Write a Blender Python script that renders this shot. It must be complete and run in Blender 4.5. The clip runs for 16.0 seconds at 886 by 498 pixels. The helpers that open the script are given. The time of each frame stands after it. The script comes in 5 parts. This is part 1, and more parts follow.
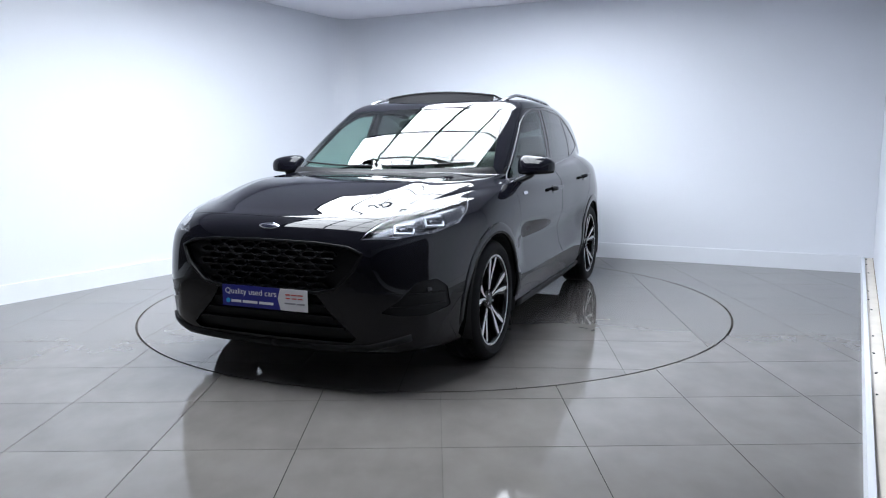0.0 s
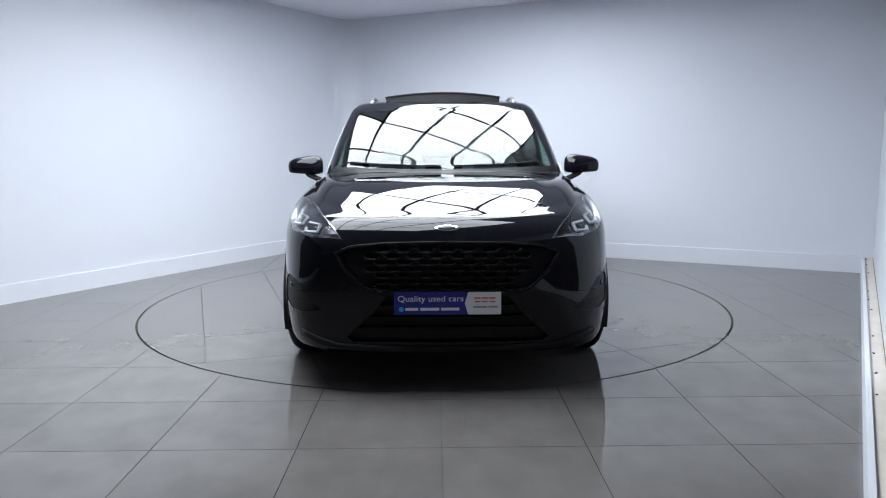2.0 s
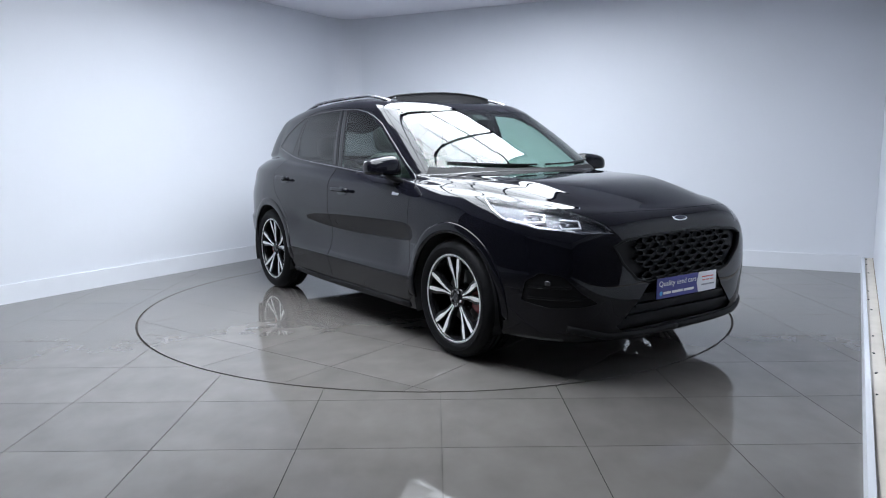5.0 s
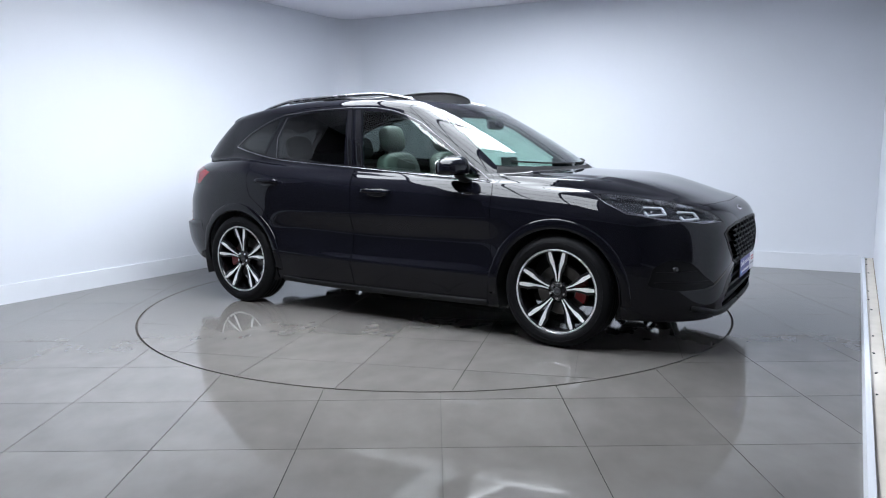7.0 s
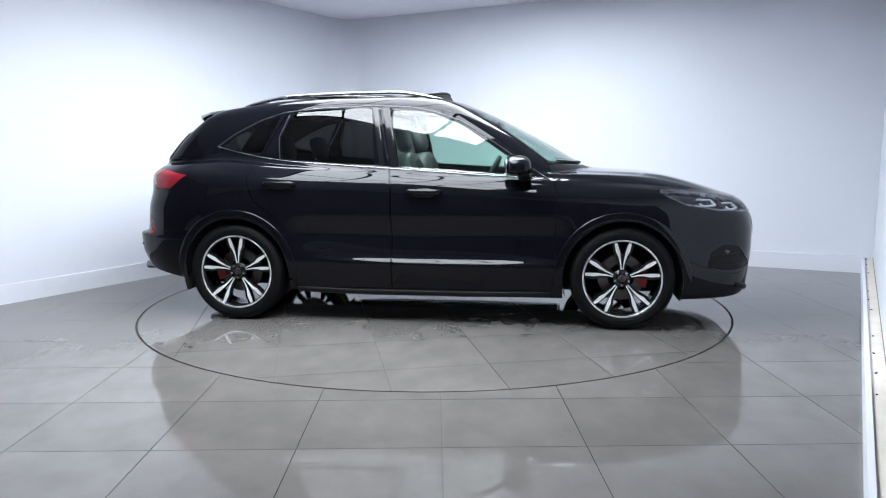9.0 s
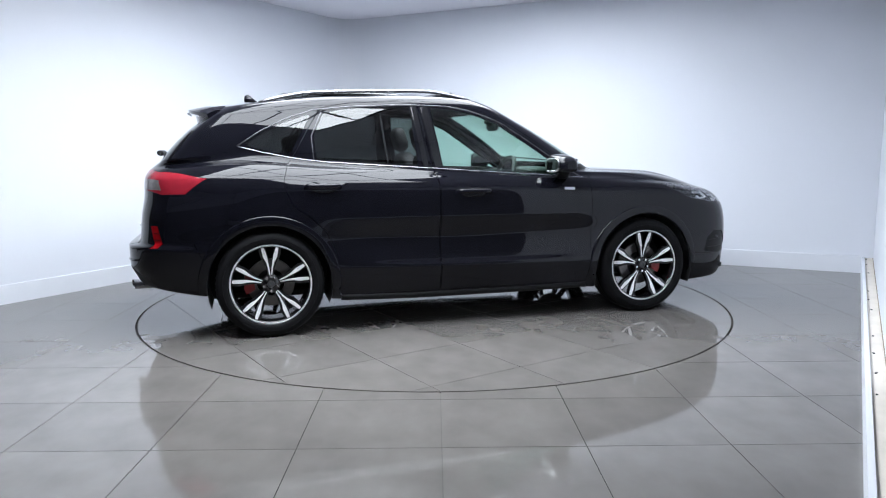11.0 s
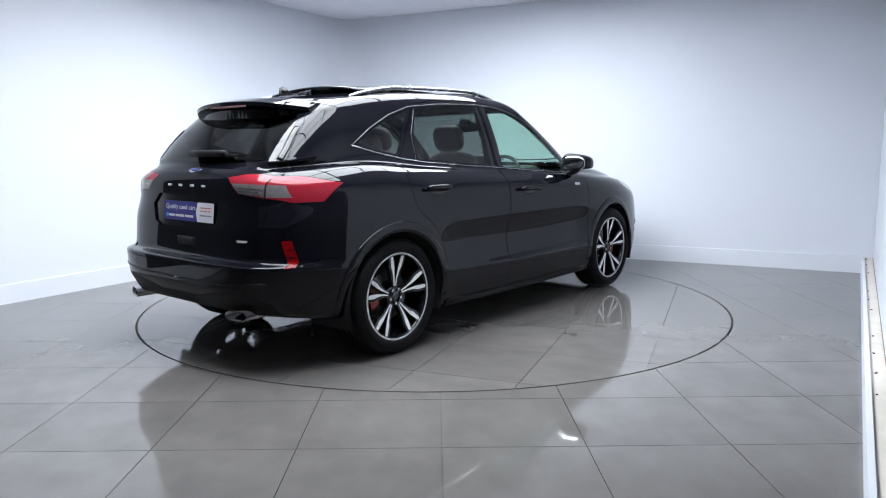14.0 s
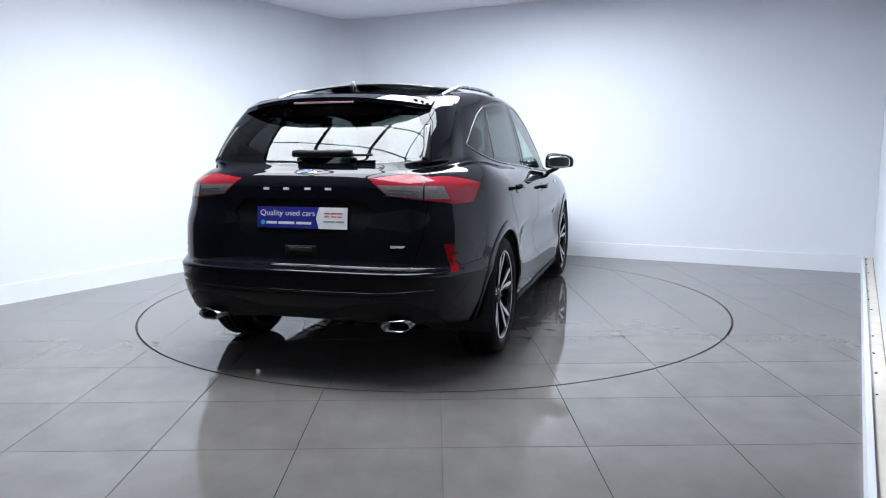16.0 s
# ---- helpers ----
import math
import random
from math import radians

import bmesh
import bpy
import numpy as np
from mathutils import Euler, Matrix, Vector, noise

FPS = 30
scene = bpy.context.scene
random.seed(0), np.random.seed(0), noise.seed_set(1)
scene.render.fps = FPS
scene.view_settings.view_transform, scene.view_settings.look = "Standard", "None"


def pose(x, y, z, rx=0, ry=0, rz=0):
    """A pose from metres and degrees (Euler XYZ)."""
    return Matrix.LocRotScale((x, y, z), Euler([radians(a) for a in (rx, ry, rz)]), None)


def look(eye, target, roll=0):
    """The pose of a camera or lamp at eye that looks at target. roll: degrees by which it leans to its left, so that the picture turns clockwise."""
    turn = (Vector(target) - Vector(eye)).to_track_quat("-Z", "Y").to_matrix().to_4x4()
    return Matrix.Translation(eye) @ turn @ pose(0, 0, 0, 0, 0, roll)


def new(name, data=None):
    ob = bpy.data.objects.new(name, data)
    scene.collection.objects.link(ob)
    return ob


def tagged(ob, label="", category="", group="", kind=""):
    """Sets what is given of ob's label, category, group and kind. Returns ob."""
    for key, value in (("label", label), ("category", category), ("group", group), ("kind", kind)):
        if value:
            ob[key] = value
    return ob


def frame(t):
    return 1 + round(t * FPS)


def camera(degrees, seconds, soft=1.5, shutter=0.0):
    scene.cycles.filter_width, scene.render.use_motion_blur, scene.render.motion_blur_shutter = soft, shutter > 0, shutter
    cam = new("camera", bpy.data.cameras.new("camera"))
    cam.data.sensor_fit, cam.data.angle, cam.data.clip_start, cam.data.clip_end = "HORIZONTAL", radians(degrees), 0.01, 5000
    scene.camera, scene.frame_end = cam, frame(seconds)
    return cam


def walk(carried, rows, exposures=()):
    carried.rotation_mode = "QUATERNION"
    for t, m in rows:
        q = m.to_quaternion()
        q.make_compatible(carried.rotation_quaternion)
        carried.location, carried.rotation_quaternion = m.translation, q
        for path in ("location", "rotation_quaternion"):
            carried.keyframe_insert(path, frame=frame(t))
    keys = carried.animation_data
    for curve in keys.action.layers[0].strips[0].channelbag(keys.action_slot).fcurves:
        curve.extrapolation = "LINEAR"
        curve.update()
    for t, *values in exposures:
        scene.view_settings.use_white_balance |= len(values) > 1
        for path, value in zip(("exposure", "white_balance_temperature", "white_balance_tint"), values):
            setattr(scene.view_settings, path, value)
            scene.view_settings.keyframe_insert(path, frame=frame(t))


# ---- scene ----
# camera: fixed on a stand beside the right-hand wall
cam = camera(63.0, 16.0, soft=1.1)
EYE = Vector((0, -5.7754, 1.2257))
VIEW = look(EYE, EYE + Vector((0.01087, 0.99027, -0.13875)) * 5, -0.316)
walk(cam, [(0, VIEW), (16, VIEW)], exposures=[(t, e, 5950, 8) for t, e in ((0, 0.38), (1.0, 0.27), (2, -0.02), (3.5, -0.09), (4.2, -0.06), (6.5, 0.17), (7.5, 0.28), (9, 0.38), (12.5, 0.36), (14.5, 0.33), (16, 0.36))])

# the room is closed, its only light is the panelled ceiling light
world = bpy.data.worlds.new("world")
world.use_nodes = True
world.node_tree.nodes["Background"].inputs[0].default_value = (0.02, 0.02, 0.025, 1)
scene.world = world
LIGHT_STRENGTH = 12.6


# ---- materials ----
def mat(name, color, rough=0.5, metal=0.0, vary=0.0, scale=8.0, bump=0.0, bscale=60.0, coat=0.0, emit=0.0, rvary=0.0, spec=0.5):
    m = bpy.data.materials.new(name)
    m.use_nodes = True
    nt = m.node_tree
    b = nt.nodes["Principled BSDF"]
    b.inputs["Base Color"].default_value = (*color, 1)
    b.inputs["Roughness"].default_value = rough
    b.inputs["Metallic"].default_value = metal
    b.inputs["Coat Weight"].default_value = coat
    b.inputs["Coat Roughness"].default_value = 0.02
    b.inputs["Specular IOR Level"].default_value = spec
    if emit:
        b.inputs["Emission Color"].default_value = (*color, 1)
        b.inputs["Emission Strength"].default_value = emit
    if vary or bump or rvary:
        tc = nt.nodes.new("ShaderNodeTexCoord")
    if vary or rvary:
        n = nt.nodes.new("ShaderNodeTexNoise")
        n.inputs["Scale"].default_value, n.inputs["Detail"].default_value = scale, 6
        nt.links.new(tc.outputs["Object"], n.inputs["Vector"])
    if vary:
        mix = nt.nodes.new("ShaderNodeMix")
        mix.data_type = "RGBA"
        mix.inputs[6].default_value = (*[c * (1 - vary) for c in color], 1)
        mix.inputs[7].default_value = (*[min(1, c * (1 + vary)) for c in color], 1)
        nt.links.new(n.outputs["Fac"], mix.inputs[0])
        nt.links.new(mix.outputs[2], b.inputs["Base Color"])
    if rvary:
        mr = nt.nodes.new("ShaderNodeMapRange")
        mr.inputs["From Min"].default_value, mr.inputs["From Max"].default_value = 0.3, 0.7
        mr.inputs["To Min"].default_value, mr.inputs["To Max"].default_value = rough * (1 - rvary), rough * (1 + rvary)
        nt.links.new(n.outputs["Fac"], mr.inputs["Value"])
        nt.links.new(mr.outputs[0], b.inputs["Roughness"])
    if bump:
        n2 = nt.nodes.new("ShaderNodeTexNoise")
        n2.inputs["Scale"].default_value, n2.inputs["Detail"].default_value = bscale, 4
        nt.links.new(tc.outputs["Object"], n2.inputs["Vector"])
        bp = nt.nodes.new("ShaderNodeBump")
        bp.inputs["Strength"].default_value, bp.inputs["Distance"].default_value = bump, 0.002
        nt.links.new(n2.outputs["Fac"], bp.inputs["Height"])
        nt.links.new(bp.outputs[0], b.inputs["Normal"])
    return m


def glass(name, tint, f0=0.045, rough=0.0):
    """A thin pane: what it lets through is tinted, its gloss rises towards grazing angles from f0."""
    m = bpy.data.materials.new(name)
    m.use_nodes = True
    nt = m.node_tree
    nt.nodes.remove(nt.nodes["Principled BSDF"])
    out = nt.nodes["Material Output"]
    tr, gl, lw, pw, mr, mx = (nt.nodes.new("ShaderNode" + k) for k in ("BsdfTransparent", "BsdfGlossy", "LayerWeight", "Math", "MapRange", "MixShader"))
    tr.inputs[0].default_value = (*tint, 1)
    gl.inputs["Roughness"].default_value = rough
    lw.inputs["Blend"].default_value = 0.5
    pw.operation = "POWER"
    pw.inputs[1].default_value = 5.0
    mr.inputs["To Min"].default_value, mr.inputs["To Max"].default_value = f0, 1.0
    nt.links.new(lw.outputs["Facing"], pw.inputs[0])
    nt.links.new(pw.outputs[0], mr.inputs["Value"])
    nt.links.new(mr.outputs[0], mx.inputs[0])
    nt.links.new(tr.outputs[0], mx.inputs[1])
    nt.links.new(gl.outputs[0], mx.inputs[2])
    nt.links.new(mx.outputs[0], out.inputs[0])
    return m


def tile_mat(name, color, rough):
    m = mat(name, color, rough, vary=0.16, scale=2.2, bump=0.012, bscale=9, rvary=0.45)
    nt = m.node_tree
    b = nt.nodes["Principled BSDF"]
    old = b.inputs["Base Color"].links[0].from_socket
    oi = nt.nodes.new("ShaderNodeObjectInfo")
    mr = nt.nodes.new("ShaderNodeMapRange")
    mr.inputs["To Min"].default_value, mr.inputs["To Max"].default_value = 0.93, 1.06
    nt.links.new(oi.outputs["Random"], mr.inputs["Value"])
    # fine streaky scuffs
    tc = nt.nodes.new("ShaderNodeTexCoord")
    mp = nt.nodes.new("ShaderNodeMapping")
    mp.inputs["Scale"].default_value = (3, 2, 1)
    n = nt.nodes.new("ShaderNodeTexNoise")
    n.inputs["Scale"].default_value, n.inputs["Detail"].default_value = 2.0, 8
    nt.links.new(tc.outputs["Object"], mp.inputs[0])
    nt.links.new(mp.outputs[0], n.inputs["Vector"])
    mr2 = nt.nodes.new("ShaderNodeMapRange")
    mr2.inputs["From Min"].default_value, mr2.inputs["From Max"].default_value = 0.3, 0.75
    mr2.inputs["To Min"].default_value, mr2.inputs["To Max"].default_value = 0.88, 1.07
    nt.links.new(n.outputs["Fac"], mr2.inputs["Value"])
    mul = nt.nodes.new("ShaderNodeMath")
    mul.operation = "MULTIPLY"
    nt.links.new(mr.outputs[0], mul.inputs[0])
    nt.links.new(mr2.outputs[0], mul.inputs[1])
    vm = nt.nodes.new("ShaderNodeVectorMath")
    vm.operation = "SCALE"
    nt.links.new(old, vm.inputs[0])
    nt.links.new(mul.outputs[0], vm.inputs["Scale"])
    nt.links.new(vm.outputs[0], b.inputs["Base Color"])
    return m


M_WALL = mat("wall_paint", (0.665, 0.687, 0.742), 0.55, vary=0.02, scale=1.5, bump=0.08, bscale=120)
M_CEIL = mat("ceiling_paint", (0.86, 0.86, 0.93), 0.7, vary=0.02, scale=2, bump=0.1, bscale=90)
M_SKIRT = mat("skirting_gloss_paint", (0.69, 0.71, 0.76), 0.4, vary=0.03, scale=5, bump=0.05)
M_RAW = mat("raw_board", (0.62, 0.58, 0.52), 0.7, vary=0.14, scale=9, bump=0.2, bscale=80)
# for unseen walls near the camera, dark so the car reflects little there
M_UNSEEN_DARK = mat("unseen_dark_wall", (0.05, 0.05, 0.06), 0.7, vary=0.1, scale=2)
M_TILE = tile_mat("porcelain_tile", (0.140, 0.131, 0.124), 0.05)
M_GROUT = mat("grout", (0.06, 0.055, 0.05), 0.9, vary=0.3, scale=20)
M_STEEL = mat("screw_steel", (0.05, 0.05, 0.05), 0.5, 0.6)
M_PANEL = mat("light_diffuser", (1.0, 1.0, 1.0), 0.5, emit=LIGHT_STRENGTH)
M_BAR = mat("light_frame", (0.06, 0.06, 0.07), 0.5, 0.3, vary=0.1)


# ---- small builders ----
def mesh_ob(name, bm, material, parent=None, label="", smooth=False):
    me = bpy.data.meshes.new(name)
    bm.to_mesh(me)
    bm.free()
    if smooth:
        me.polygons.foreach_set("use_smooth", [True] * len(me.polygons))
    me.materials.append(material)
    ob = new(name, me)
    ob.parent = parent
    if label:
        ob["label"] = label
    return ob


def part(name, bm, material, parent, label="", smooth=False):
    return mesh_ob(name, bm, material, parent, label, smooth)


def prism(pts, z0, z1, bm=None, m=None):
    """A closed prism over a plan polygon."""
    bm = bm or bmesh.new()
    lo = [bm.verts.new((x, y, z0)) for x, y in pts]
    hi = [bm.verts.new((x, y, z1)) for x, y in pts]
    fs = [bm.faces.new(hi), bm.faces.new(lo[::-1])]
    k = len(pts)
    for i in range(k):
        fs.append(bm.faces.new((lo[i], lo[(i + 1) % k], hi[(i + 1) % k], hi[i])))
    if m is not None:
        bmesh.ops.transform(bm, matrix=m, verts=lo + hi)
    return bm


def box(sx, sy, sz, m=None, bevel=0.0, bm=None, seg=2):
    bm = bm or bmesh.new()
    r = bmesh.ops.create_cube(bm, size=1, matrix=(m or Matrix()) @ Matrix.Diagonal((sx, sy, sz, 1)))
    if bevel:
        es = list({e for v in r["verts"] for e in v.link_edges})
        bmesh.ops.bevel(bm, geom=es, offset=bevel, segments=seg, affect="EDGES", profile=0.5)
    return bm


def recalc(bm):
    bmesh.ops.recalc_face_normals(bm, faces=bm.faces[:])
    return bm


# ---- the room ----
CEIL_Z = 2.835
DL, DR = Vector((0.5215, 0.8532)), Vector((0.5048, 0.8632))
DB = Vector((0.8944, -0.4472))
C_LB, C_RB = Vector((-1.145, 3.751)), Vector((4.13, 1.10))
NR = Vector((0.8632, -0.5048))       # outwards through the right wall
NL = Vector((-0.8532, 0.5215))
NB = Vector((0.4472, 0.8944))
DEPTH = 10.5
E_L, E_R = C_LB - DL * DEPTH, C_RB - DR * DEPTH
GAP = 0.095                          # the right wall stands this far behind its skirting
TH = 0.12
DARK_Z = 2.05


def structure(ob, label, category):
    return tagged(ob, label, category, kind="structure")


def strip(inner, outer, z0, z1):
    return recalc(prism([tuple(p) for p in inner] + [tuple(p) for p in reversed(outer)], z0, z1))


def build_room():
    # rounded corner between the left and the back wall
    r = 0.32
    half = math.acos(max(-1, min(1, (-DL).dot(DB)))) / 2
    d = r / math.tan(half)
    p0, p1 = C_LB - DL * d, C_LB + DB * d
    bis = ((-DL) + DB).normalized()
    ctr = C_LB + bis * (r / math.sin(half))
    a0 = math.atan2(*(p0 - ctr).yx)
    a1 = math.atan2(*(p1 - ctr).yx)
    if a1 - a0 > math.pi:
        a1 -= 2 * math.pi
    if a0 - a1 > math.pi:
        a1 += 2 * math.pi
    arc = [ctr + r * Vector((math.cos(a0 + (a1 - a0) * i / 12), math.sin(a0 + (a1 - a0) * i / 12))) for i in range(13)]
    arc_o = [ctr + (r + TH) * Vector((math.cos(a0 + (a1 - a0) * i / 12), math.sin(a0 + (a1 - a0) * i / 12))) for i in range(13)]
    # towards the camera, unseen, both side walls turn dark to darken car reflections
    h_l, h_r = C_LB - DL * 5.4, C_RB - DR * 4.35 + NR * GAP
    wl = strip([h_l, p0], [h_l + NL * TH, p0 + NL * TH], -0.05, CEIL_Z)
    structure(mesh_ob("wall_left", wl, M_WALL), "smooth white painted studio wall, evenly lit", "wall")
    wb = strip(arc + [C_RB + DB * (GAP + TH)], arc_o + [C_RB + DB * (GAP + TH) + NB * TH], -0.05, CEIL_Z)
    ob = structure(mesh_ob("wall_back", wb, M_WALL), "white painted studio wall with a rounded corner", "wall")
    for p in ob.data.polygons:
        p.use_smooth = False
    q0, q1 = E_R + NR * GAP, C_RB + NR * GAP
    wr = strip([h_r, q1], [h_r + NR * TH, q1 + NR * TH], -0.05, CEIL_Z)
    structure(mesh_ob("wall_right", wr, M_WALL), "white painted wall behind a gap at its foot", "wall")
    bm = strip([E_L, h_l], [E_L + NL * TH, h_l + NL * TH], -0.05, CEIL_Z)
    structure(mesh_ob("wall_left_unseen", bm, M_UNSEEN_DARK), "unseen plain side wall beside the camera, dark for the car's reflections", "wall")
    # unseen; dark up to door height to darken the car's reflections, white above
    for z0, z1, mt, lab in ((-0.05, DARK_Z, M_UNSEEN_DARK, "unseen lower wall, darkened for the car's reflections,"), (DARK_Z, CEIL_Z, M_WALL, "unseen white painted upper part of the wall")):
        bm = strip([q0, h_r], [q0 + NR * TH, h_r + NR * TH], z0, z1)
        structure(mesh_ob("wall_right_unseen", bm, mt), lab + " beside the camera", "wall")
        bm = strip([E_L, E_R + NR * (GAP + TH)], [E_L - NB * TH, E_R + NR * (GAP + TH) - NB * TH], z0, z1)
        structure(mesh_ob("wall_front_unseen", bm, mt), lab + " behind the camera", "wall")
    # skirting boards
    s = 0.018
    sk = strip([E_L - NL * s, p0 - NL * s], [E_L, p0], 0, 0.155)
    structure(mesh_ob("skirting_board_1", sk, M_SKIRT), "white gloss painted skirting board", "skirting board")
    arc_i = [ctr + (r - s) * Vector((math.cos(a0 + (a1 - a0) * i / 12), math.sin(a0 + (a1 - a0) * i / 12))) for i in range(13)]
    sk = strip(arc_i + [C_RB - NB * s + DB * 0.02], arc + [C_RB + DB * 0.02], 0, 0.165)
    structure(mesh_ob("skirting_board_2", sk, M_SKIRT), "white gloss painted skirting board", "skirting board")
    a, b = E_R, C_RB
    bm = strip([a, b], [a + NR * 0.024, b + NR * 0.024], 0, 0.16)
    structure(mesh_ob("skirting_board_3", bm, M_SKIRT), "white skirting board standing off the wall", "skirting board")
    bm = strip([a + NR * 0.024, b + NR * 0.024], [a + NR * GAP, b + NR * GAP], 0.0, 0.148)
    led = structure(mesh_ob("ledge", bm, M_RAW), "raw unpainted board ledge with screw holes behind the skirting", "ledge")
    # dark screws and scraps on the ledge
    rnd = random.Random(4)
    for d in (0.12, 0.45, 0.95, 1.85, 2.2, 2.55, 3.32, 3.72, 4.1, 4.45):
        c = C_RB - DR * d + NR * rnd.uniform(0.033, 0.05)
        m = Matrix.Translation((c.x, c.y, 0.150)) @ pose(0, 0, 0, 0, 0, 60 + rnd.uniform(-20, 20))
        part("screw", box(rnd.uniform(0.012, 0.03), 0.01, 0.004, m, 0.001), M_STEEL, led)
    bm = strip([a + NR * (GAP - 0.004), b + NR * (GAP - 0.004)], [a + NR * GAP, b + NR * GAP], 0.148, 0.156)
    part("edge_strip", bm, mat("torn_edge", (0.25, 0.2, 0.16), 0.9, vary=0.4, scale=30), led, "torn brown edge of the board")
    # ceiling
    cp = [E_L + NL * TH - NB * TH, C_LB + NL * TH + NB * TH, C_RB + DB * 0.3 + NB * TH, E_R + NR * 0.3 - NB * TH]
    bm = recalc(prism([tuple(p) for p in cp], CEIL_Z, CEIL_Z + 0.1))
    structure(mesh_ob("ceiling", bm, M_CEIL), "pale lavender-white flat ceiling", "ceiling")


# the ceiling light: bright square diffusers in dark bars, square with the walls, its outline stepped
CELL = 0.6
LIGHT_Z = 2.80
# along the room from its back, and across it
ROWS = [1.07, 0.47, -0.13, -0.73, -1.33, -1.93, -2.53]
COLS = [-0.57, 0.03, 0.63]
SIDE_COL, SIDE_ROWS = -1.17, (-0.13, -0.73)


def build_light():
    light = new("ceiling_light")
    tagged(light, "large bright ceiling light of square diffusers in dark bars", "ceiling light")
    ang = math.atan2(DL.y, DL.x)
    light.matrix_world = Matrix.Translation((0, 0, LIGHT_Z)) @ Matrix.Rotation(ang, 4, "Z")
    done = set()
    for a, b in [(a, b) for a in ROWS for b in COLS] + [(a, SIDE_COL) for a in SIDE_ROWS] + [(a, 1.23) for a in ROWS[4:]]:
        m = Matrix.Translation((a, -b, 0))
        part("diffuser", box(CELL - 0.022, CELL - 0.022, 0.012, m), M_PANEL, light)
        for dx, dy, sx, sy in ((0.3, 0, 0.026, CELL + 0.026), (-0.3, 0, 0.026, CELL + 0.026), (0, 0.3, CELL + 0.026, 0.036), (0, -0.3, CELL + 0.026, 0.036)):
            key = (round(a + dx, 2), round(-b + dy, 2))
            if key not in done:
                done.add(key)
                part("bar", box(sx, sy, 0.03, m @ Matrix.Translation((dx, dy, 0.0 if dx else 0.002))), M_BAR, light)


build_room()
build_light()


# ---- the car ----
M_PAINT = mat("black_metallic_paint", (0.0040, 0.0041, 0.0066), 0.016, 0.0, spec=0.28)
M_GLOSSBLACK = mat("gloss_black_plastic", (0.006, 0.006, 0.007), 0.12)
M_PLASTIC = mat("black_grained_plastic", (0.009, 0.009, 0.010), 0.5, vary=0.1, scale=40, bump=0.15, bscale=400, spec=0.16)
M_RUBBER = mat("tyre_rubber", (0.006, 0.006, 0.007), 0.6, vary=0.25, scale=25, bump=0.15, bscale=200, spec=0.13)
M_SHELL = mat("underbody_black", (0.008, 0.008, 0.009), 0.75, vary=0.2, scale=10)
M_CHROME = mat("chrome", (0.75, 0.75, 0.77), 0.08, 1.0, rvary=0.2)
M_SATIN = mat("satin_dark_trim", (0.30, 0.30, 0.32), 0.25, 0.9, rvary=0.2, scale=20)
M_ALLOY = mat("machined_alloy", (0.88, 0.88, 0.89), 0.32, 0.25, rvary=0.2, scale=60)
M_BLACKALLOY = mat("gloss_black_alloy", (0.008, 0.008, 0.009), 0.15)
M_DISC = mat("brake_disc_steel", (0.13, 0.125, 0.12), 0.35, 0.9, vary=0.2, scale=40)
M_CALIPER = mat("red_caliper_paint", (0.22, 0.006, 0.008), 0.35)
M_RED = mat("red_lens", (0.22, 0.012, 0.022), 0.07, spec=0.3, vary=0.12, scale=30)
M_CLEAR = mat("clear_lens_over_reflector", (0.22, 0.205, 0.21), 0.10, 0.4, vary=0.4, scale=35, spec=0.5)
M_LEATHER = mat("grey_seat_leather", (0.055, 0.06, 0.058), 0.55, vary=0.15, scale=20, bump=0.2, bscale=150)
M_SEATDARK = mat("dark_seat_fabric", (0.022, 0.022, 0.022), 0.8, vary=0.2, scale=60, bump=0.2, bscale=300)
M_DASH = mat("dashboard_soft_plastic", (0.02, 0.021, 0.021), 0.55, vary=0.1, scale=20, bump=0.15, bscale=300)
M_SCREEN = mat("screen_glass", (0.01, 0.01, 0.012), 0.05)
M_LED = mat("white_lamp_insert", (0.66, 0.68, 0.72), 0.2, 0.3, vary=0.3, scale=60)
M_REFLEX = mat("dark_red_reflector", (0.22, 0.003, 0.006), 0.12, spec=0.15, vary=0.3, scale=60)
M_BOWL = mat("lamp_reflector", (0.045, 0.047, 0.055), 0.2, 0.6, vary=0.4, scale=28, rvary=0.4)
M_FOGGLASS = mat("fog_lamp_glass", (0.06, 0.06, 0.065), 0.12, 0.3)
M_BLUE = mat("plate_blue", (0.016, 0.018, 0.21), 0.35, vary=0.05)
M_WHITE = mat("plate_white", (0.72, 0.72, 0.75), 0.35, vary=0.03)
M_LOGORED = mat("logo_red", (0.55, 0.10, 0.09), 0.4)
M_CYAN = mat("logo_cyan", (0.05, 0.35, 0.75), 0.4)
M_TEXTGREY = mat("small_print_grey", (0.25, 0.25, 0.28), 0.5)
M_GLASS = glass("green_tinted_glass", (0.60, 0.76, 0.69), 0.07)
M_PRIVACY = glass("dark_privacy_glass", (0.17, 0.18, 0.18), 0.06)
M_LENS = glass("clear_lamp_lens", (0.90, 0.91, 0.93), 0.020)
M_SUNROOF = glass("dark_roof_glass", (0.05, 0.05, 0.055), 0.05)
M_MIRROR = mat("mirror_silver", (0.85, 0.88, 0.86), 0.02, 1.0)
M_MESH = mat("black_grille_plastic", (0.005, 0.005, 0.006), 0.42, spec=0.16)
M_TRIM = mat("dark_satin_window_trim", (0.12, 0.12, 0.13), 0.3, 0.8, rvary=0.2, scale=20)
M_NET = mat("wind_deflector_net", (0.005, 0.005, 0.006), 0.7, vary=0.3, scale=200, spec=0.12)


